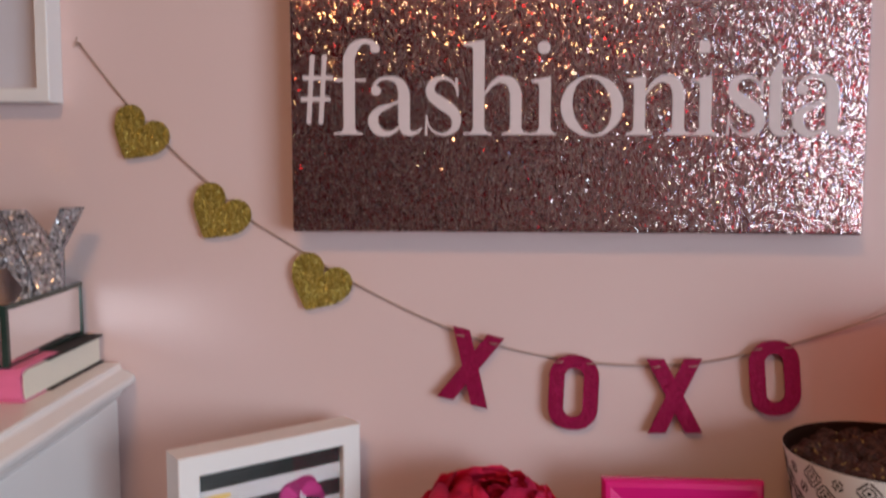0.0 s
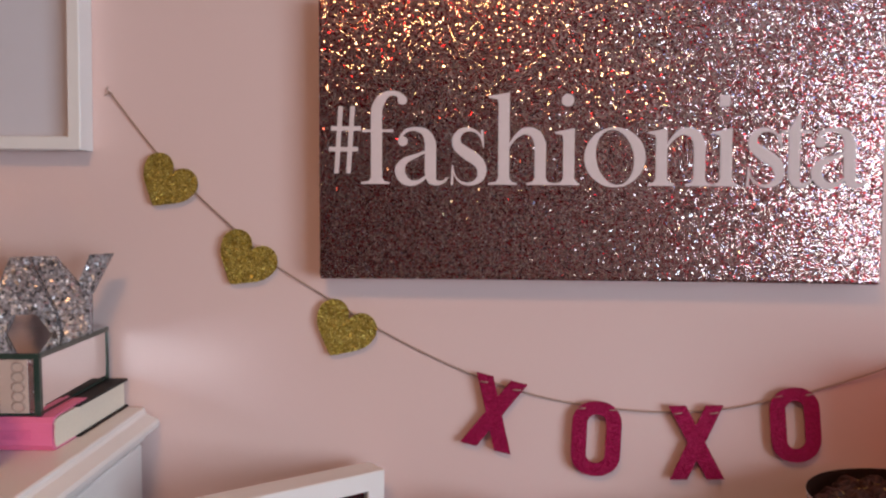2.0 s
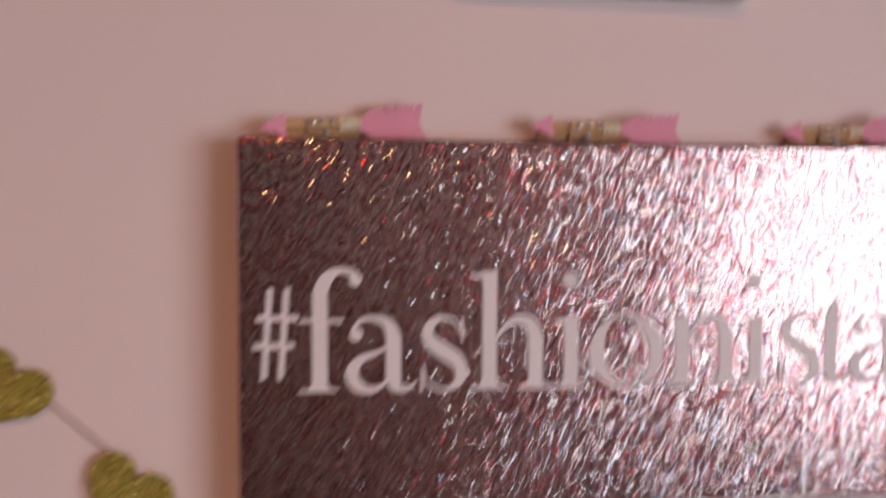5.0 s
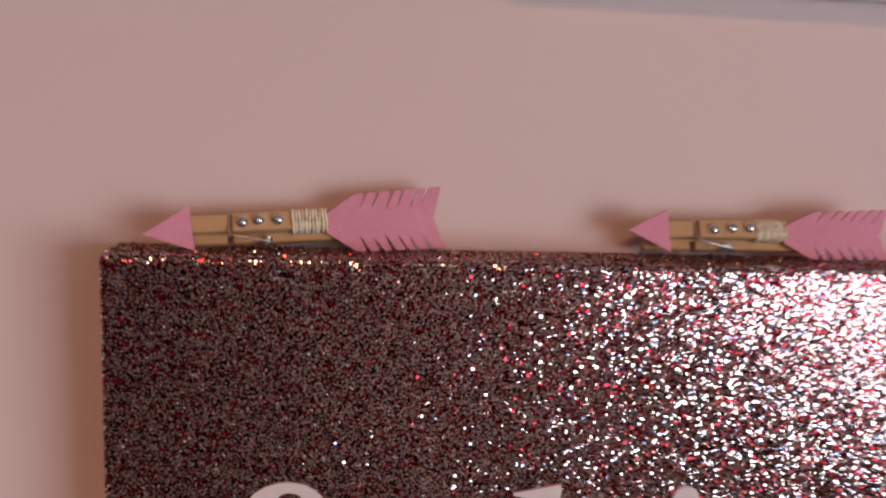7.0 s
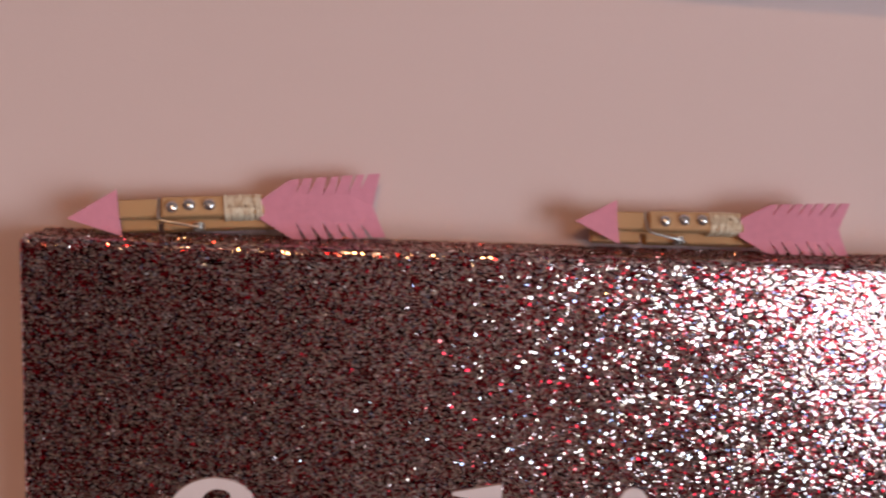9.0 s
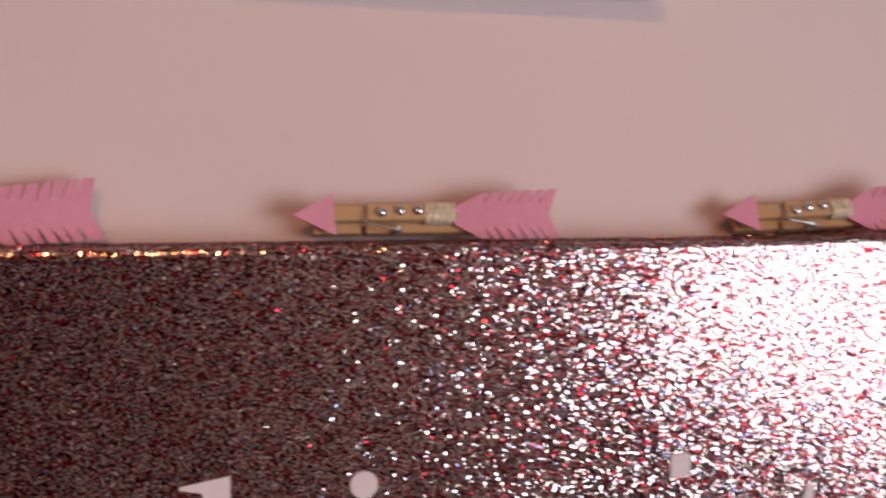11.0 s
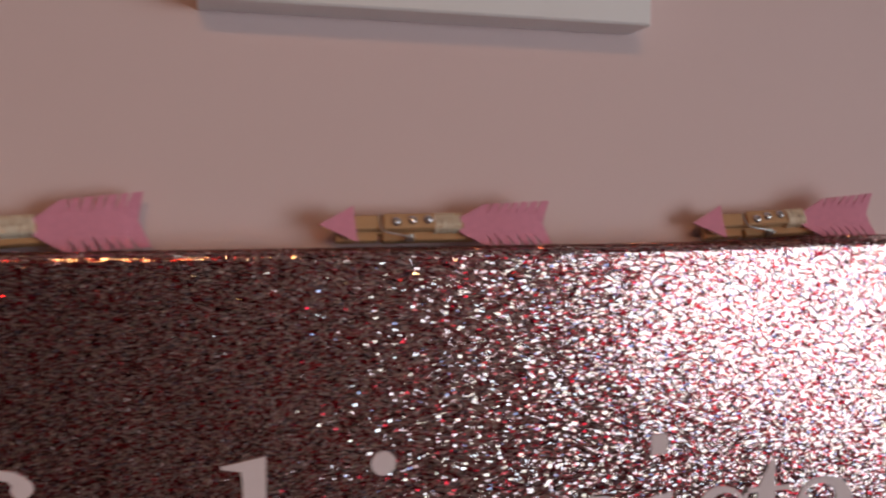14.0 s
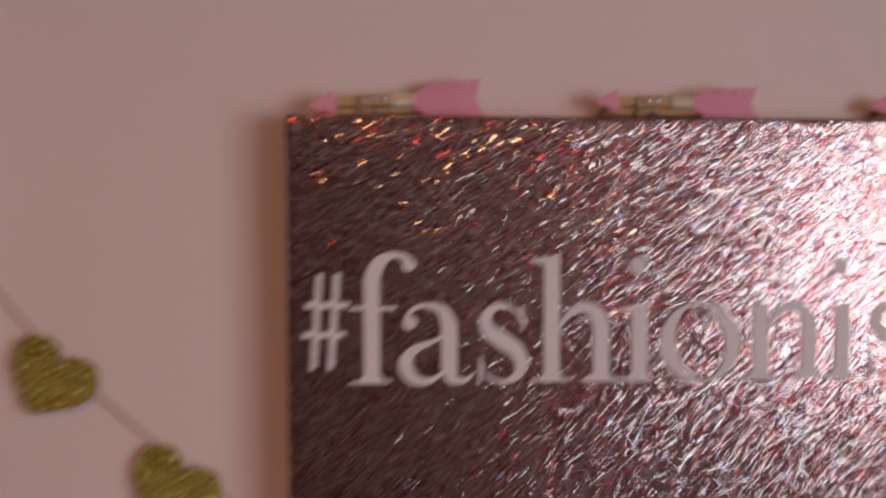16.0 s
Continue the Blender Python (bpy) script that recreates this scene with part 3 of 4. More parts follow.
# ---- garland of hearts and letters ----
CORD = [(-0.259, 1.614), (-0.205, 1.545), (-0.164, 1.503), (-0.109, 1.453), (-0.061, 1.411), (0.002, 1.373), (0.058, 1.340), (0.118, 1.309), (0.178, 1.284),
        (0.238, 1.265), (0.288, 1.255), (0.346, 1.249), (0.397, 1.2475), (0.457, 1.252), (0.510, 1.264), (0.562, 1.277), (0.650, 1.313), (0.76, 1.372), (0.90, 1.46)]
bm = bmesh.new()
tube(bm, [(x, -0.0035 - 0.001 * math.sin(40 * x) - 0.09 * max(0.0, x - 0.555), z) for x, z in spline(CORD, 6)], 0.0011, 6)
garland = thing("garland", "jute cord garland of gold hearts and fuchsia XOXO letters", "garland")
part("cord", bm, M_CORD, garland, "thin brown jute cord", smooth=True)
bm = bmesh.new()
tube(bm, [(-0.259, 0.0, 1.613), (-0.259, -0.008, 1.6145)], 0.0011, 8)
tube(bm, [(-0.259, -0.004, 1.614), (-0.2635, -0.004, 1.6165), (-0.262, -0.004, 1.621)], 0.0011, 6)
tube(bm, [(-0.259, -0.004, 1.614), (-0.266, -0.004, 1.611)], 0.0009, 6)
tagged(part("wall_tack", bm, M_CORD), "small knotted tack holding the cord", "tack")


def heart_outline(n=48):
    out = []
    for k in range(n):
        t = 2 * math.pi * k / n
        x, z = 16 * math.sin(t) ** 3 / 32, (13 * math.cos(t) - 5 * math.cos(2 * t) - 2 * math.cos(3 * t) - math.cos(4 * t)) / 30
        if z < 0:
            x, z = x * (1 + 0.34 * -z / 0.567), z * 0.94
        out.append((x, z if z > -0.42 else -0.42 + 0.45 * (z + 0.42)))
    return out


def heart(cx, cz, size, turn):
    bm = plate(bmesh.new(), [(x * size, z * size) for x, z in heart_outline()], -0.0018, 0.0)
    ob = part("heart", bm, M_GOLD, garland, "gold glitter heart")
    ob.matrix_world = pose(cx, -0.0075, cz, 0, turn, 0)


heart(-0.1895, 1.5082, 0.0695, 33), heart(-0.0962, 1.4172, 0.0725, 33), heart(0.0205, 1.3370, 0.0740, 27)


def letter_x(w, h, b):
    """The outline of a heavy X."""
    q = h * b / (w - b)
    return [(-w, h), (-w + 2 * b, h), (0, q), (w - 2 * b, h), (w, h), (b, 0), (w, -h), (w - 2 * b, -h), (0, -q), (-w + 2 * b, -h), (-w, -h), (-b, 0)]


def garland_letter(kind, cx, cz, w, h, turn):
    bm = bmesh.new()
    if kind == "X":
        plate(bm, letter_x(w, h, 0.0098), -0.002, 0.0)
    else:
        def rounded(a, c, r, n=6):
            pts = []
            for sx, sz, start in ((1, 1, 0), (-1, 1, 90), (-1, -1, 180), (1, -1, 270)):
                for k in range(n + 1):
                    t = radians(start + 90 * k / n)
                    pts.append((sx * (a - r) + r * math.cos(t), sz * (c - r) + r * math.sin(t)))
            return pts
        o, i = rounded(w, h, 0.0250), rounded(w - 0.0175, h - 0.0150, 0.0100)
        rings = [[bm.verts.new((x, y, z)) for x, z in ring] for ring, y in ((o, 0.0), (o, -0.002), (i, -0.002), (i, 0.0))]
        for A, B in zip(rings, rings[1:] + rings[:1]):
            for k in range(len(A)):
                bm.faces.new((A[k], A[(k + 1) % len(A)], B[(k + 1) % len(A)], B[k]))
    ob = part("letter", bm, M_FUCHSIA, garland, f"fuchsia glitter letter {kind}")
    ob.matrix_world = pose(cx, -0.0100, cz, 0, turn, 0)
    # the cord shows where it is threaded through two holes near the top
    for sx in (-1, 1):
        bm = bmesh.new()
        x, z = sx * (w - 0.0105), h - 0.0085
        tube(bm, spline([(x - 0.0048, 0.0, z - 0.0012), (x - 0.0030, -0.0030, z - 0.0003), (x + 0.0030, -0.0030, z + 0.0003), (x + 0.0048, 0.0, z + 0.0012)], 3), 0.0007)
        st = part("stitch", bm, M_CORD, garland, smooth=True)
        st.matrix_world = pose(cx, -0.0100, cz, 0, turn, 0)


garland_letter("X", 0.1965, 1.2430, 0.0300, 0.0420, 13)
garland_letter("O", 0.3138, 1.2165, 0.0282, 0.0432, 2)
garland_letter("X", 0.4265, 1.2150, 0.0305, 0.0425, -2)
garland_letter("O", 0.5350, 1.2380, 0.0275, 0.0425, -5)


# ---- wall frames ----
def frame_bars(bm, w, h, b, d, bevel=0.0012):
    """Four bars round an opening, front at y=-d, back at the wall, lower left corner at the origin."""
    prof = [(0.0, 0.0), (0.0, -d + bevel), (bevel, -d), (b - bevel, -d), (b, -d + bevel), (b, 0.0)]
    rows = [[bm.verts.new(p) for p in ((o, y, o), (w - o, y, o), (w - o, y, h - o), (o, y, h - o))] for o, y in prof]
    for A, B in zip(rows, rows[1:] + rows[:1]):
        for k in range(4):
            bm.faces.new((A[k], A[(k + 1) % 4], B[(k + 1) % 4], B[k]))
    return bm


lf = thing("picture_frame", "white box frame with a pink watercolour of a bottle", "picture frame", pose(-0.683, -0.001, 1.548, 0, 0.4, 0))
part("moulding", frame_bars(bmesh.new(), 0.40, 0.50, 0.0155, 0.030), M_FRAME, lf)
part("mat", boxed(0.014, 0.386, -0.007, -0.002, 0.014, 0.486), M_MAT, lf)
bm = boxed(0.105, 0.280, -0.0084, -0.0074, 0.059, 0.172)
art = part("art_print", bm, M_WATER, lf, "pink watercolour of a bottle")
bm = bmesh.new()
box(bm, 0.105, 0.2805, -0.0090, -0.0086, 0.058, 0.0595), box(bm, 0.2792, 0.2807, -0.0090, -0.0086, 0.0596, 0.172), box(bm, 0.105, 0.2807, -0.0090, -0.0086, 0.1721, 0.1736)
box(bm, 0.098, 0.2855, -0.0090, -0.0086, 0.1760, 0.1776), box(bm, 0.2842, 0.2857, -0.0090, -0.0086, 0.1777, 0.262)
part("ink_outline", bm, M_INK, art)
part("bottle_cap", boxed(0.098, 0.2850, -0.0084, -0.0074, 0.1745, 0.262), M_WATER, art)

uf = thing("picture_frame", "white box frame with a rose coloured mat, hung above the canvas", "picture frame", pose(0.1805, -0.001, 1.8470, 0, 0.40, 0))
part("moulding", frame_bars(bmesh.new(), 0.2575, 0.31, 0.0200, 0.030), M_FRAME, uf)
part("mat", boxed(0.018, 0.2395, -0.008, -0.002, 0.018, 0.292), M_ROSEMAT, uf)

# ---- tall white cabinet ----
DX, DZ = -0.224, 1.2388
cab = thing("white_cabinet", "tall white painted cabinet with a moulded top", "cabinet", pose(DX, -0.008, 0, 0, 0, 4.8) @ pose(-DX, 0.008, 0))
part("body", boxed(-0.98, DX, -0.42, -0.012, 0.0, DZ - 0.043, 0.002), M_WHITE, cab)
bm = bmesh.new()
prof = [(-0.006, -0.044), (0.000, -0.041), (0.004, -0.034), (0.013, -0.027), (0.0185, -0.023), (0.0195, -0.018), (0.0175, -0.014), (0.011, -0.0105), (0.0045, -0.0075), (0.0025, -0.0045), (0.0020, -0.0012), (0.0002, 0.0), (-0.05, 0.0)]
rows = []
for off, z in prof:
    rows.append([bm.verts.new(p) for p in ((-0.98 - off, -0.006, DZ + z), (-0.98 - off, -0.42 - off, DZ + z), (DX + off, -0.42 - off, DZ + z), (DX + off, -0.006, DZ + z))])
for A, B in zip(rows, rows[1:]):
    for k in range(4):
        bm.faces.new((A[k], A[(k + 1) % 4], B[(k + 1) % 4], B[k]))
bm.faces.new(rows[0]), bm.faces.new(rows[-1])
part("cabinet_top", bm, M_WHITE, cab)

# ---- book, mirrored box, glitter word and votive on the cabinet ----
KH = 0.0343
book = thing("book", "pink hardcover book with cream pages lying flat", "book", pose(-0.2340, -0.186, DZ, 0, 0, 4.0))
bm = bmesh.new()
ends = [(0.178, 0.0026), (0.178, KH - 0.0026), (0.012, KH - 0.0026), (0.005, KH - 0.004), (0.0012, KH - 0.009), (0.0004, 0.017), (0.0012, 0.008), (0.004, 0.0026)]
A, B = [bm.verts.new((0.0002, y, z)) for y, z in ends], [bm.verts.new((-0.245, y, z)) for y, z in ends]
for k in range(len(ends)):
    bm.faces.new((A[k], A[(k + 1) % len(ends)], B[(k + 1) % len(ends)], B[k]))
bm.faces.new(A), bm.faces.new(B)
part("page_block", bm, M_PAGES, book, "cream page block")
part("back_cover", boxed(-0.25, 0.003, 0.050, 0.182, 0.0, 0.0025), M_BLACK, book, "black board of the cover")
part("front_cover", boxed(-0.25, 0.003, 0.050, 0.182, KH - 0.0025, KH), M_BLACK, book, "black board of the cover")
bm = bmesh.new()
sp = [(0.0, 0.0), (-0.0035, 0.006), (-0.0045, 0.017), (-0.0035, 0.028), (0.0, KH - 0.0008), (0.010, KH + 0.0004), (0.078, KH + 0.0006), (0.078, KH), (0.010, KH - 0.0018),
      (0.0030, KH - 0.004), (0.0002, 0.028), (-0.0006, 0.017), (0.0002, 0.006), (0.004, 0.0025), (0.048, 0.0025), (0.048, -0.0002)]
A = [bm.verts.new((-0.0008, y, z + 0.0003)) for y, z in sp]
B = [bm.verts.new((-0.2506, y, z + 0.0003)) for y, z in sp]
for k in range(len(sp)):
    bm.faces.new((A[k], A[(k + 1) % len(sp)], B[(k + 1) % len(sp)], B[k]))
fa, fb = bm.faces.new(A), bm.faces.new(B)
bmesh.ops.triangulate(bm, faces=[fa, fb])
part("spine", bm, M_PINKPAPER, book, "pink cloth spine")
for x0, w in ((-0.052, 0.030), (-0.100, 0.036), (-0.146, 0.026)):
    part("spine_title", boxed(x0, x0 + w, -0.0050, -0.0040, 0.012, 0.021), M_SPINEINK, book, "faded title bar")

BZ = DZ + KH + 0.001
mb = thing("mirrored_box", "mirrored glass keepsake box with dark edges", "box", pose(-0.2480, -0.1885, BZ, 0, 0, 5.5))
BW, BD, BH = 0.26, 0.178, 0.062


def flared(*b):
    """A slab of the box, whose sides lean out by a hair towards the bottom."""
    bm = boxed(*b)
    for v in bm.verts:
        if v.co.x > -0.1:
            v.co.x += 0.0008 * (1 - v.co.z / BH)
    return bm


part("front_panel", flared(-BW + 0.004, -0.004, -0.0005, 0.002, 0.003, BH - 0.004), M_MIRROR, mb)


def bevelled_mirror(x, out):
    """An upright mirror along y with a ground bevel round its border; out: the side to which it faces."""
    bm = bmesh.new()
    rings = [[bm.verts.new((x + out * d, y, z)) for y, z in ((0.004 + e, 0.003 + e), (BD - 0.004 - e, 0.003 + e), (BD - 0.004 - e, BH - 0.004 - e), (0.004 + e, BH - 0.004 - e))]
             for e, d in ((0.0, -0.003), (0.0, 0.0), (0.0030, 0.0006))]
    for A, B in zip(rings, rings[1:]):
        for k in range(4):
            bm.faces.new((A[k], A[(k + 1) % 4], B[(k + 1) % 4], B[k]))
    bm.faces.new(rings[0]), bm.faces.new(rings[-1])
    return bm


part("side_panel", bevelled_mirror(0.0, 1), M_MIRROR, mb)
part("side_panel", bevelled_mirror(-BW, -1), M_MIRROR, mb)
part("top_panel", boxed(-BW, 0.001, -0.001, BD, BH - 0.0035, BH, 0.0008, 1), M_MIRROR, mb)
part("core", flared(-BW + 0.001, -0.001, 0.001, BD - 0.001, 0.0, BH - 0.0036), M_EDGE, mb)
strip = part("inlay_strip", flared(-0.0385, -0.0105, -0.0012, -0.0004, 0.003, BH - 0.006), M_INLAY, mb, "beige inlay strip with engraved rings")
for q in range(5):
    bm = bmesh.new()
    tube(bm, [(-0.0195 + 0.0060 * math.cos(w * math.pi / 8), -0.0014, 0.0095 + 0.0098 * q + 0.0050 * math.sin(w * math.pi / 8)) for w in range(17)], 0.0011, 5)
    part("ring", bm, M_INLAYRING, strip, smooth=True)
for b in ((-0.0045, 0.0013, -0.0013, 0.0045, 0.0, BH - 0.004), (-0.003, 0.0012, BD - 0.004, BD, 0.0, BH - 0.004),
          (-BW, 0.0014, -0.0022, 0.0004, BH - 0.0052, BH + 0.0006), (-0.001, 0.0020, 0.0005, BD, BH - 0.0048, BH + 0.0004)):
    part("edge_trim", flared(*b), M_EDGE, mb, "dark bevelled glass edge")

word = thing("glitter_word", "silver glitter acrylic word sign standing on the mirrored box", "sign", pose(-0.2440, -0.064, BZ + BH, 0, 0, 12.5))
WT = 0.011


def word_letter(outline, y0=0.0):
    bm = plate(bmesh.new(), [(x + WORD_X, z * WORD_K) for x, z in outline], y0, y0 + WT)
    part("letter", bm, M_SILVER, word)
    rim = plate(bmesh.new(), [(x + WORD_X, z * WORD_K) for x, z in outline], y0 + WT + 0.0002, y0 + WT + 0.002)
    part("acrylic_back", rim, M_EDGE, word, "dark backing of the letter")


# y, a, d and the stem of the letter before, from the right
WORD_K, WORD_X = 0.965, -0.006
word_letter([(-0.0071, 0.093), (0.0165, 0.094), (-0.0080, 0.044), (-0.0085, 0.0), (-0.0370, 0.0), (-0.0415, 0.026), (-0.0700, 0.091), (-0.0465, 0.091), (-0.0212, 0.058)], 0.003)
word_letter([(-0.1230, 0.0), (-0.0955, 0.080), (-0.0909, 0.090), (-0.0730, 0.091), (-0.0445, 0.025), (-0.0400, 0.0), (-0.0480, 0.0), (-0.0640, 0.024), (-0.0889, 0.024), (-0.1000, 0.0)])
oo, ii = [], []
for k in range(13):
    t = radians(-90 + 15 * k)
    oo.append((-0.150 + 0.042 * math.cos(t), 0.044 + 0.044 * math.sin(t)))
    ii.append((-0.150 + 0.0185 * math.cos(t), 0.041 + 0.031 * math.sin(t)))
word_letter(oo + [(-0.185, 0.088), (-0.185, 0.0), (-0.167, 0.0), (-0.163, 0.010), (-0.163, 0.072), (-0.150, 0.072)] + ii[::-1] + [(-0.150, 0.010), (-0.162, 0.010), (-0.163, 0.0005)])
word_letter([(-0.236, 0.0), (-0.214, 0.0), (-0.194, 0.086), (-0.177, 0.088), (-0.177, 0.103), (-0.214, 0.103), (-0.214, 0.088)])

vot = thing("votive_holder", "crystal bead votive candle holder on small feet", "candle holder", pose(-0.290, -0.262, DZ))
R = 0.0320
bead = bmesh.new()
bmesh.ops.create_icosphere(bead, subdivisions=2, radius=0.0080)
bead_me = bpy.data.meshes.new("bead")
for f in bead.faces:
    f.smooth = True
bead.to_mesh(bead_me)
bead.free()
bead_me.materials.append(M_GLASS)
for row in range(6):
    for k in range(15):
        a = (k + 0.5 * (row % 2)) * 2 * math.pi / 15
        ob = new("bead", bead_me)
        ob.parent = vot
        ob.matrix_basis = Matrix.Translation((R * math.cos(a), R * math.sin(a), 0.0125 + 0.0118 * row)) @ Matrix.Rotation(a + 0.9 * row * k, 4, "Z") @ Matrix.Rotation(0.7 * k, 4, "X") @ Matrix.Diagonal((0.8, 1, 0.9, 1))
bm = bmesh.new()
for row in range(1, 6):
    tube(bm, [(0.0300 * math.cos(q * math.pi / 12), 0.0300 * math.sin(q * math.pi / 12), 0.0066 + 0.0118 * row) for q in range(25)], 0.0006, 5)
for k in range(4):
    a = k * math.pi / 2 + 0.6
    bmesh.ops.create_icosphere(bm, subdivisions=2, radius=0.0035, matrix=Matrix.Translation((0.029 * math.cos(a), 0.029 * math.sin(a), 0.0035)))
part("wire_frame", bm, M_STEEL, vot, "silver wire frame with ball feet", smooth=True)
bm = bmesh.new()
lathe(bm, [(0.0, 0.008), (0.026, 0.008), (0.0275, 0.070), (0.0265, 0.070), (0.025, 0.012), (0.0, 0.012)], 28)
part("cup", bm, M_FROST, vot, "rose tinted glass cup", smooth=True)

gift = thing("pink_box", "small glossy pink gift box beside the votive", "box", pose(-0.392, -0.272, DZ, 0, 0, 4))
part("body", boxed(-0.045, 0.045, -0.03, 0.03, 0.0, 0.058, 0.0015), M_GIFT, gift)
part("lid", boxed(-0.0465, 0.0465, -0.0315, 0.0315, 0.0585, 0.084, 0.0015), M_GIFT, gift, "pink lid")

# ---- unseen console below the garland and what stands on it ----
TZ = 1.02
con = thing("console_table", "unseen console table against the wall, toned dark rose for its bounce", "table", pose(0, 0, 0))
part("tabletop", boxed(-0.19, 1.15, -0.40, -0.004, TZ - 0.03, TZ, 0.003), M_ROSEBOUNCE, con)
for x in (-0.17, 1.08):
    for y in (-0.38, -0.065):
        part("leg", boxed(x, x + 0.05, y, y + 0.05, 0.0, TZ - 0.03, 0.003), M_ROSEBOUNCE, con)

FW, FH, FD = 0.2060, 0.1650, 0.036
pf = thing("picture_frame", "white picture frame with striped print and magenta flower", "picture frame")
pf.matrix_world = pose(-0.1040, -0.1556, TZ, 0, 0, 41.0)
part("moulding", frame_bars(bmesh.new(), FW, FH, 0.0215, FD), M_FRAME, pf)
part("backing", boxed(0.004, FW - 0.004, -FD + 0.010, -0.001, 0.004, FH - 0.004), M_BLACK, pf)
PY = -FD + 0.010
for k in range(3):
    z1 = FH - 0.0215 - 0.0200 - 0.036 * k
    part("white_stripe", boxed(0.0216, FW - 0.0216, PY - 0.0010, PY - 0.0003, max(z1 - 0.0175, 0.022), z1), M_PRINTW, pf)
# a rose print: a round flower head with a dark heart, curled petals and a light stamen
fx, fz = 0.1355, 0.0905


def blob(cx, cz, rx, rz, lobes, wave, turn=0.0, n=48):
    return [(cx + rx * (1 + wave * math.cos(lobes * q + turn)) * math.cos(q), cz + rz * (1 + wave * math.cos(lobes * q + turn)) * math.sin(q)) for q in np.linspace(0, 2 * math.pi, n, endpoint=False)]


blossom = part("flower_print", plate(bmesh.new(), blob(fx, fz, 0.0275, 0.0262, 5, 0.06, 0.4), PY - 0.0018, PY - 0.0011), M_MAGENTA, pf, "magenta flower print")
for k, (dx, dz, rx, rz, turn, paint) in enumerate(((-0.015, 0.004, 0.010, 0.013, 0.5, M_PETALINK), (0.012, 0.010, 0.012, 0.008, 1.4, M_PETALINK), (0.006, -0.004, 0.016, 0.007, 0.3, M_BLACK), (-0.006, -0.006, 0.007, 0.009, 2.0, M_BLACK),
                                                   (0.0005, 0.001, 0.0022, 0.0090, 0.0, M_PRINTW), (0.0045, -0.001, 0.0016, 0.0060, 0.0, M_PRINTW), (0.013, -0.013, 0.008, 0.006, 0.9, M_PETALINK))):
    part("petal_print", plate(bmesh.new(), blob(fx + dx, fz + dz, rx, rz, 3, 0.14, turn, 24), PY - 0.0022 - 0.00012 * k, PY - 0.0019), paint, blossom)
gold = [(0.0220, 0.0920), (0.0370, 0.0900), (0.0385, 0.1085), (0.0440, 0.1110), (0.0570, 0.1135), (0.0555, 0.1170), (0.0400, 0.1180), (0.0220, 0.1165)]
part("gold_print", plate(bmesh.new(), gold, PY - 0.0016, PY - 0.0011), M_GOLDINK, pf, "gold shape of the print")
pane = part("glass", boxed(0.0218, FW - 0.0218, PY - 0.0052, PY - 0.0036, 0.0218, FH - 0.0218), M_PANE, pf, "clear glass pane")
pane.visible_shadow = False

hp = thing("picture_frame", "glossy hot pink picture frame standing on the console", "picture frame")
hp.matrix_world = pose(0.340, -0.088, TZ, 0, 0, 1.5) @ pose(0, 0, 0, -6, 0, 0)
bm = bmesh.new()
w, h = 0.167, 0.1245
prof = [(0.0, 0.0), (0.0, -0.012), (0.003, -0.016), (0.008, -0.0165), (0.026, -0.009), (0.030, -0.009), (0.030, 0.0)]
rows = [[bm.verts.new(p) for p in ((o, y, o), (w - o, y, o), (w - o, y, h - o), (o, y, h - o))] for o, y in prof]
for A, B in zip(rows, rows[1:]):
    for k in range(4):
        bm.faces.new((A[k], A[(k + 1) % 4], B[(k + 1) % 4], B[k]))
part("moulding", bm, M_HOTPINK, hp)
part("backing", boxed(0.004, w - 0.004, -0.006, -0.0005, 0.004, h - 0.004), M_PRINTW, hp)


def petal_mesh(R, wide, th0, th1, flare, seed):
    """A ruffled patch of a ball: from the polar angle th0 below to th1 near the top, rounded at its upper edge."""
    bm = bmesh.new()
    n, m = 8, 9
    grid = []
    for i in range(n):
        u = i / (n - 1)
        row = []
        for j in range(m):
            s = (j / (m - 1) - 0.5) * 2
            half = wide * (0.35 + 0.65 * math.sin(min(1.0, u * 1.4) * math.pi / 2))
            th = radians(th0 + (th1 - th0) * u * (1 - 0.20 * s * s))
            ph = radians(s * half)
            r = R * (1 + flare * u ** 4 - 0.10 * abs(s) * (1 - u)) + R * 0.025 * u * u * math.sin(4.3 * s + seed) + R * 0.010 * math.sin(9 * s * u + 2 * seed)
            row.append(bm.verts.new((r * math.sin(th) * math.sin(ph), -r * math.sin(th) * math.cos(ph), r * math.cos(th))))
        grid.append(row)
    for A, B in zip(grid, grid[1:]):
        for k in range(m - 1):
            bm.faces.new((A[k], A[k + 1], B[k + 1], B[k]))
    bmesh.ops.solidify(bm, geom=bm.faces[:], thickness=0.0005)
    me = bpy.data.meshes.new("petal")
    for f in bm.faces:
        f.smooth = True
    bm.to_mesh(me)
    bm.free()
    me.materials.append(M_PETAL)
    return me


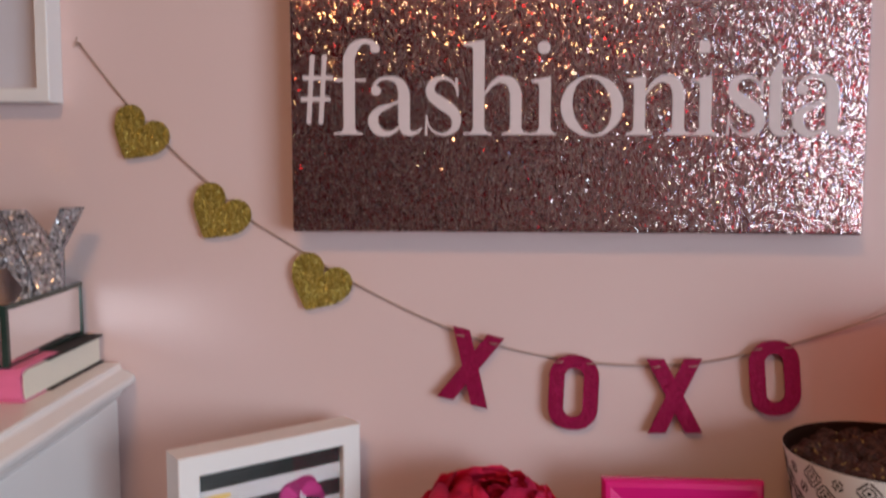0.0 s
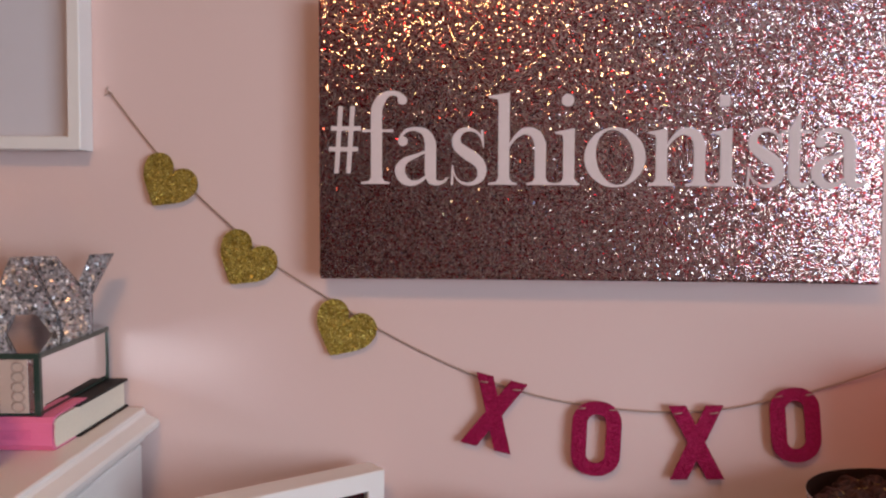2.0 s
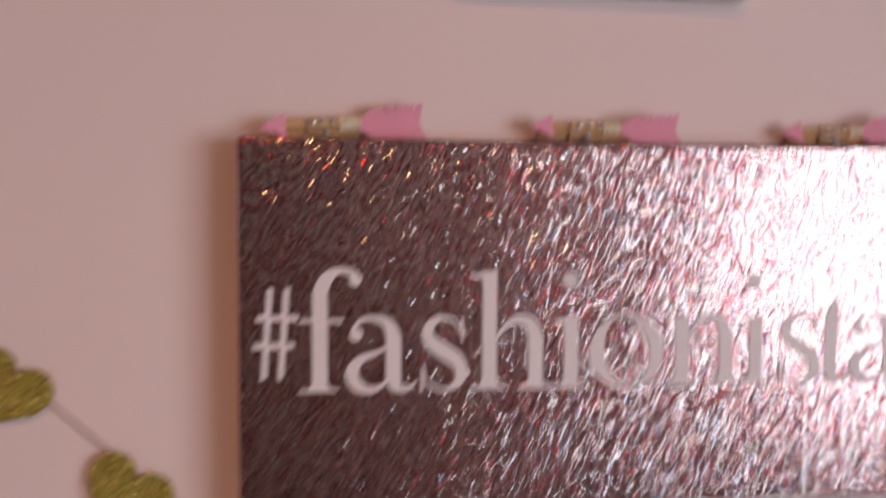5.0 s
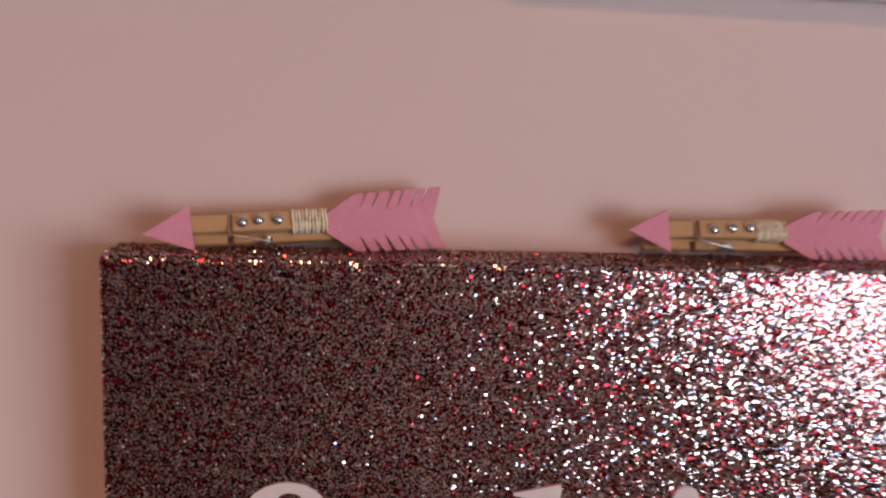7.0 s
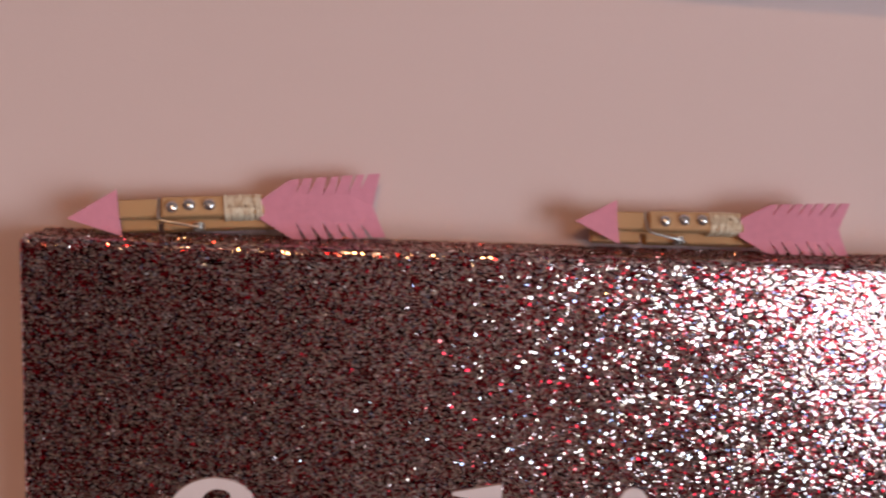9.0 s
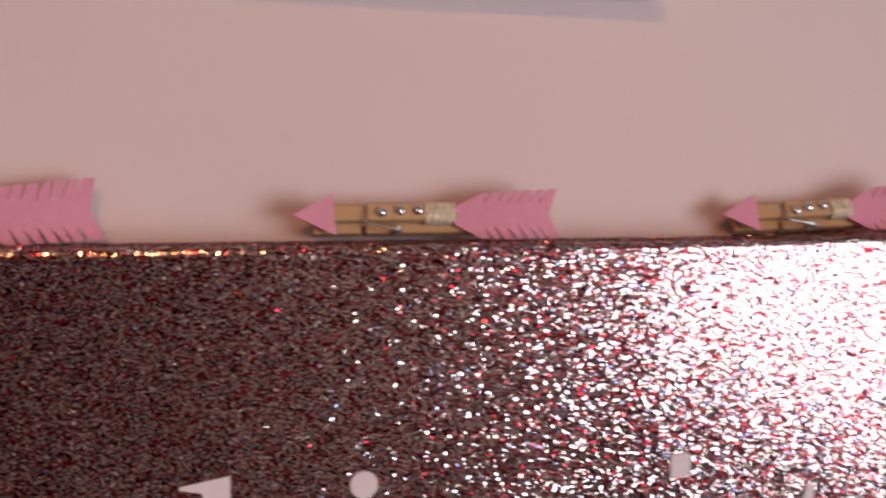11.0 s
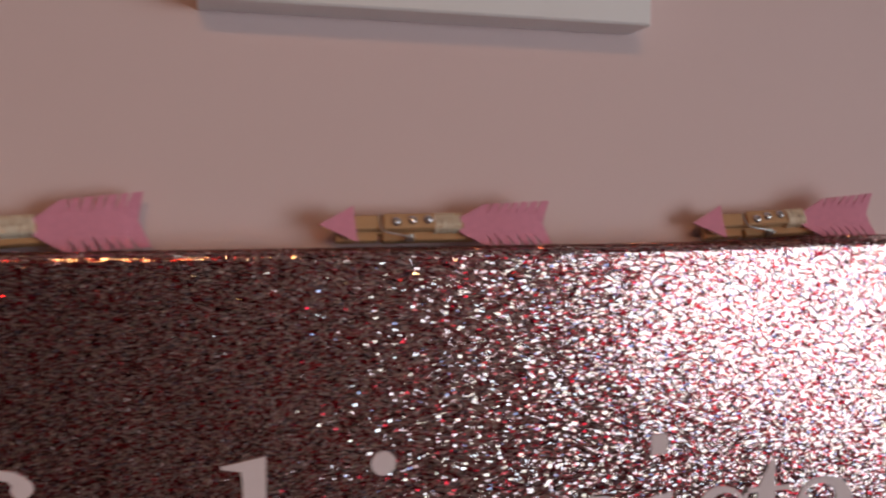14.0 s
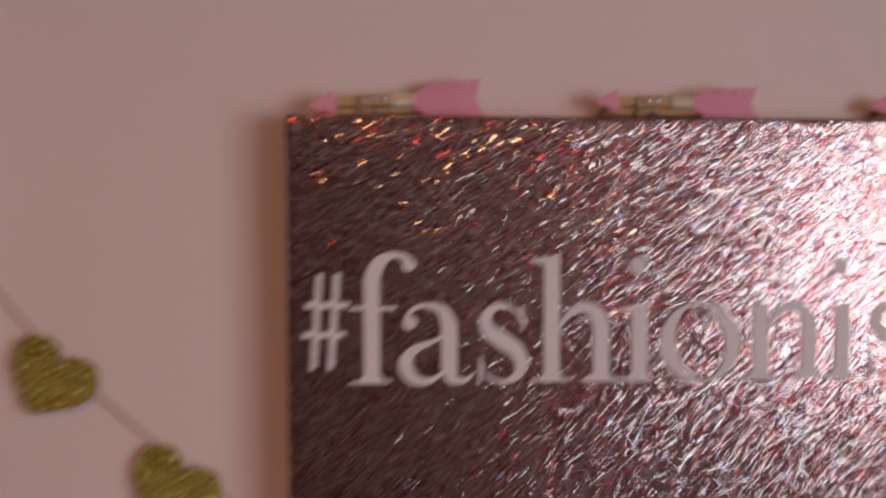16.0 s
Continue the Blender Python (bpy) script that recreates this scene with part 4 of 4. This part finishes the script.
fl = thing("silk_peony", "full fuchsia silk peony in a small white vase", "flower", pose(0.222, -0.105, TZ))
rnd = random.Random(4)
for layer, (n, R, wide, th0, th1, flare) in enumerate(((9, 0.076, 34, 128, 66, 0.06), (9, 0.072, 32, 120, 46, 0.05), (8, 0.066, 32, 110, 34, 0.05), (8, 0.058, 34, 100, 22, 0.08), (7, 0.049, 36, 90, 14, 0.12), (6, 0.038, 40, 85, 6, 0.20))):
    shapes = [petal_mesh(R, wide, th0, th1, flare, 1.7 * q + layer) for q in range(3)]
    for k in range(n):
        ob = new("petal", shapes[k % 3])
        ob.parent = fl
        ob.matrix_basis = pose(0, 0, 0.070, rnd.uniform(-6, 6), rnd.uniform(-6, 6), 360 * (k + 0.5 * (layer % 2)) / n + rnd.uniform(-10, 10))
bm = bmesh.new()
lathe(bm, [(0.0, 0.0), (0.030, 0.0), (0.034, 0.01), (0.030, 0.05), (0.022, 0.075), (0.024, 0.085), (0.020, 0.085), (0.018, 0.075), (0.0, 0.07)], 32)
part("vase", bm, M_CERAMIC, fl, "small white vase", smooth=True)
bm = bmesh.new()
lathe(bm, [(0.0, 0.066), (0.004, 0.07), (0.010, 0.095), (0.022, 0.106), (0.0, 0.112)], 16)
part("stem", bm, M_PETAL, fl, smooth=True)

PR, PH = 0.100, 0.1735
pot = thing("patterned_pot", "white pot with black geometric pattern, filled with dark glittering pebbles", "pot", pose(0.617, -0.118, TZ))
bm = bmesh.new()
lathe(bm, [(0.0, 0.0), (0.062, 0.0), (0.066, 0.004), (PR, PH - 0.0015), (PR - 0.0003, PH - 0.0005)], 64)
part("wall", bm, M_CERAMIC, pot, smooth=True)
bm = bmesh.new()
lathe(bm, [(PR - 0.0002, PH - 0.0008), (PR - 0.0008, PH), (PR - 0.0020, PH), (PR - 0.0034, PH - 0.004), (PR - 0.013, PH - 0.040), (0.0, PH - 0.041)], 64)
part("inside", bm, M_DARK, pot, smooth=True)
pm = []
for s in range(4):
    b = bmesh.new()
    bmesh.ops.create_icosphere(b, subdivisions=3, radius=0.0138)
    for v in b.verts:
        v.co *= 0.92 + 0.30 * noise.noise(v.co * 75 + Vector((s * 3.1, 0, 0))) + 0.10 * noise.noise(v.co * 320)
    me = bpy.data.meshes.new("pebble")
    b.to_mesh(me)
    b.free()
    pm.append(me)
M_PEBBLE = glitter("dark_gold_pebble", [(0.0, (0.040, 0.013, 0.010)), (0.5, (0.085, 0.034, 0.024)), (0.95, (0.14, 0.066, 0.036)), (0.97, (0.50, 0.36, 0.12))], 0.0030, 0.35, 0.45, 0.25, steps=True)
for me in pm:
    me.materials.append(M_PEBBLE)
for k in range(86):
    a, r = k * 2.39996, (PR - 0.0190) * math.sqrt((k + 0.5) / 86)
    ob = new("pebble", pm[k % 4])
    ob.parent = pot
    ob.matrix_basis = pose(r * math.cos(a), r * math.sin(a), PH - 0.0190 + 0.007 * rnd.random(), rnd.uniform(0, 360), rnd.uniform(0, 360), 0)
# geometric motifs in rows: nested rounded squares, and dots with four dashes round them
def motif_mesh(big):
    bm = bmesh.new()
    for half, wide in ((0.0098, 0.0018), (0.0058, 0.0013)) if big else ((0.0058, 0.0019),):
        for q in range(4):
            turn = Matrix.Rotation(math.pi / 2 * q, 4, "Y")
            g = half * (0.78 if big else 0.52)
            pts = [(-g, half), (g, half), (g * 0.98, half - wide), (-g * 0.98, half - wide)]
            b0 = plate(bmesh.new(), pts, -0.0005, 0.0004)
            bmesh.ops.transform(b0, matrix=turn, verts=b0.verts)
            me = bpy.data.meshes.new("dash")
            b0.to_mesh(me)
            bm.from_mesh(me)
            b0.free()
            bpy.data.meshes.remove(me)
    d = 0.0021
    plate(bm, [(d, 0), (d * 0.7, d * 0.7), (0, d), (-d * 0.7, d * 0.7), (-d, 0), (-d * 0.7, -d * 0.7), (0, -d), (d * 0.7, -d * 0.7)], -0.0005, 0.0004)
    bmesh.ops.rotate(bm, verts=bm.verts, matrix=Matrix.Rotation(radians(45), 3, "Y"))
    for v in bm.verts:
        v.co.y += v.co.x ** 2 / 0.18
    me = bpy.data.meshes.new("motif")
    bm.to_mesh(me)
    bm.free()
    me.materials.append(M_BLACK)
    return me


motifs = motif_mesh(True), motif_mesh(False)
slope = math.atan2(PR - 0.066, PH)
bm = bmesh.new()
for row in range(9):
    for k in range(22):
        a = (k + 0.5 * (row % 2)) * 2 * math.pi / 22
        zc = PH - 0.014 - 0.0148 * row
        rr = 0.066 + (PR - 0.066) * (zc / PH)
        first = len(bm.verts)
        bm.from_mesh(motifs[(k + row // 2) % 2])
        bm.verts.ensure_lookup_table()
        m = Matrix.Rotation(a, 4, "Z") @ Matrix.Translation((0, -rr, zc)) @ Matrix.Rotation(slope, 4, "X") @ Matrix.Diagonal((rr / PR * 0.95, 1, rr / PR * 0.95, 1))
        for v in bm.verts[first:]:
            v.co = m @ v.co
for me in motifs:
    bpy.data.meshes.remove(me)
tagged(part("printed_pattern", bm, M_BLACK, pot, "black printed rows of nested squares and dots"), kind="stuff")

# Out of view: added for the red-tinted shade at right; its vase form is assumed.
vase = thing("red_shade_body", "unseen tall red body added to cast red-tinted shade on the wall", "vase", pose(0.775, -0.150, TZ))
bm = bmesh.new()
lathe(bm, [(0.0, 0.0), (0.080, 0.0), (0.094, 0.010), (0.106, 0.06), (0.115, 0.16), (0.117, 0.24), (0.112, 0.300), (0.109, 0.302), (0.112, 0.24), (0.103, 0.10), (0.088, 0.02), (0.0, 0.015)], 56)
M_REDFILTER, rnt, rb = mat("red_light_filter", (0.55, 0.012, 0.02), 0.3)
# Largely transparent, so daylight passing through reddens the shade on the wall.
thin = rnt.nodes.new("ShaderNodeBsdfTransparent")
thin.inputs["Color"].default_value = (0.93, 0.17, 0.19, 1)
both = rnt.nodes.new("ShaderNodeMixShader")
both.inputs[0].default_value = 0.67
rnt.links.new(rb.outputs[0], both.inputs[1])
rnt.links.new(thin.outputs[0], both.inputs[2])
rnt.links.new(both.outputs[0], rnt.nodes["Material Output"].inputs["Surface"])
part("body", bm, M_REDFILTER, vase, smooth=True)
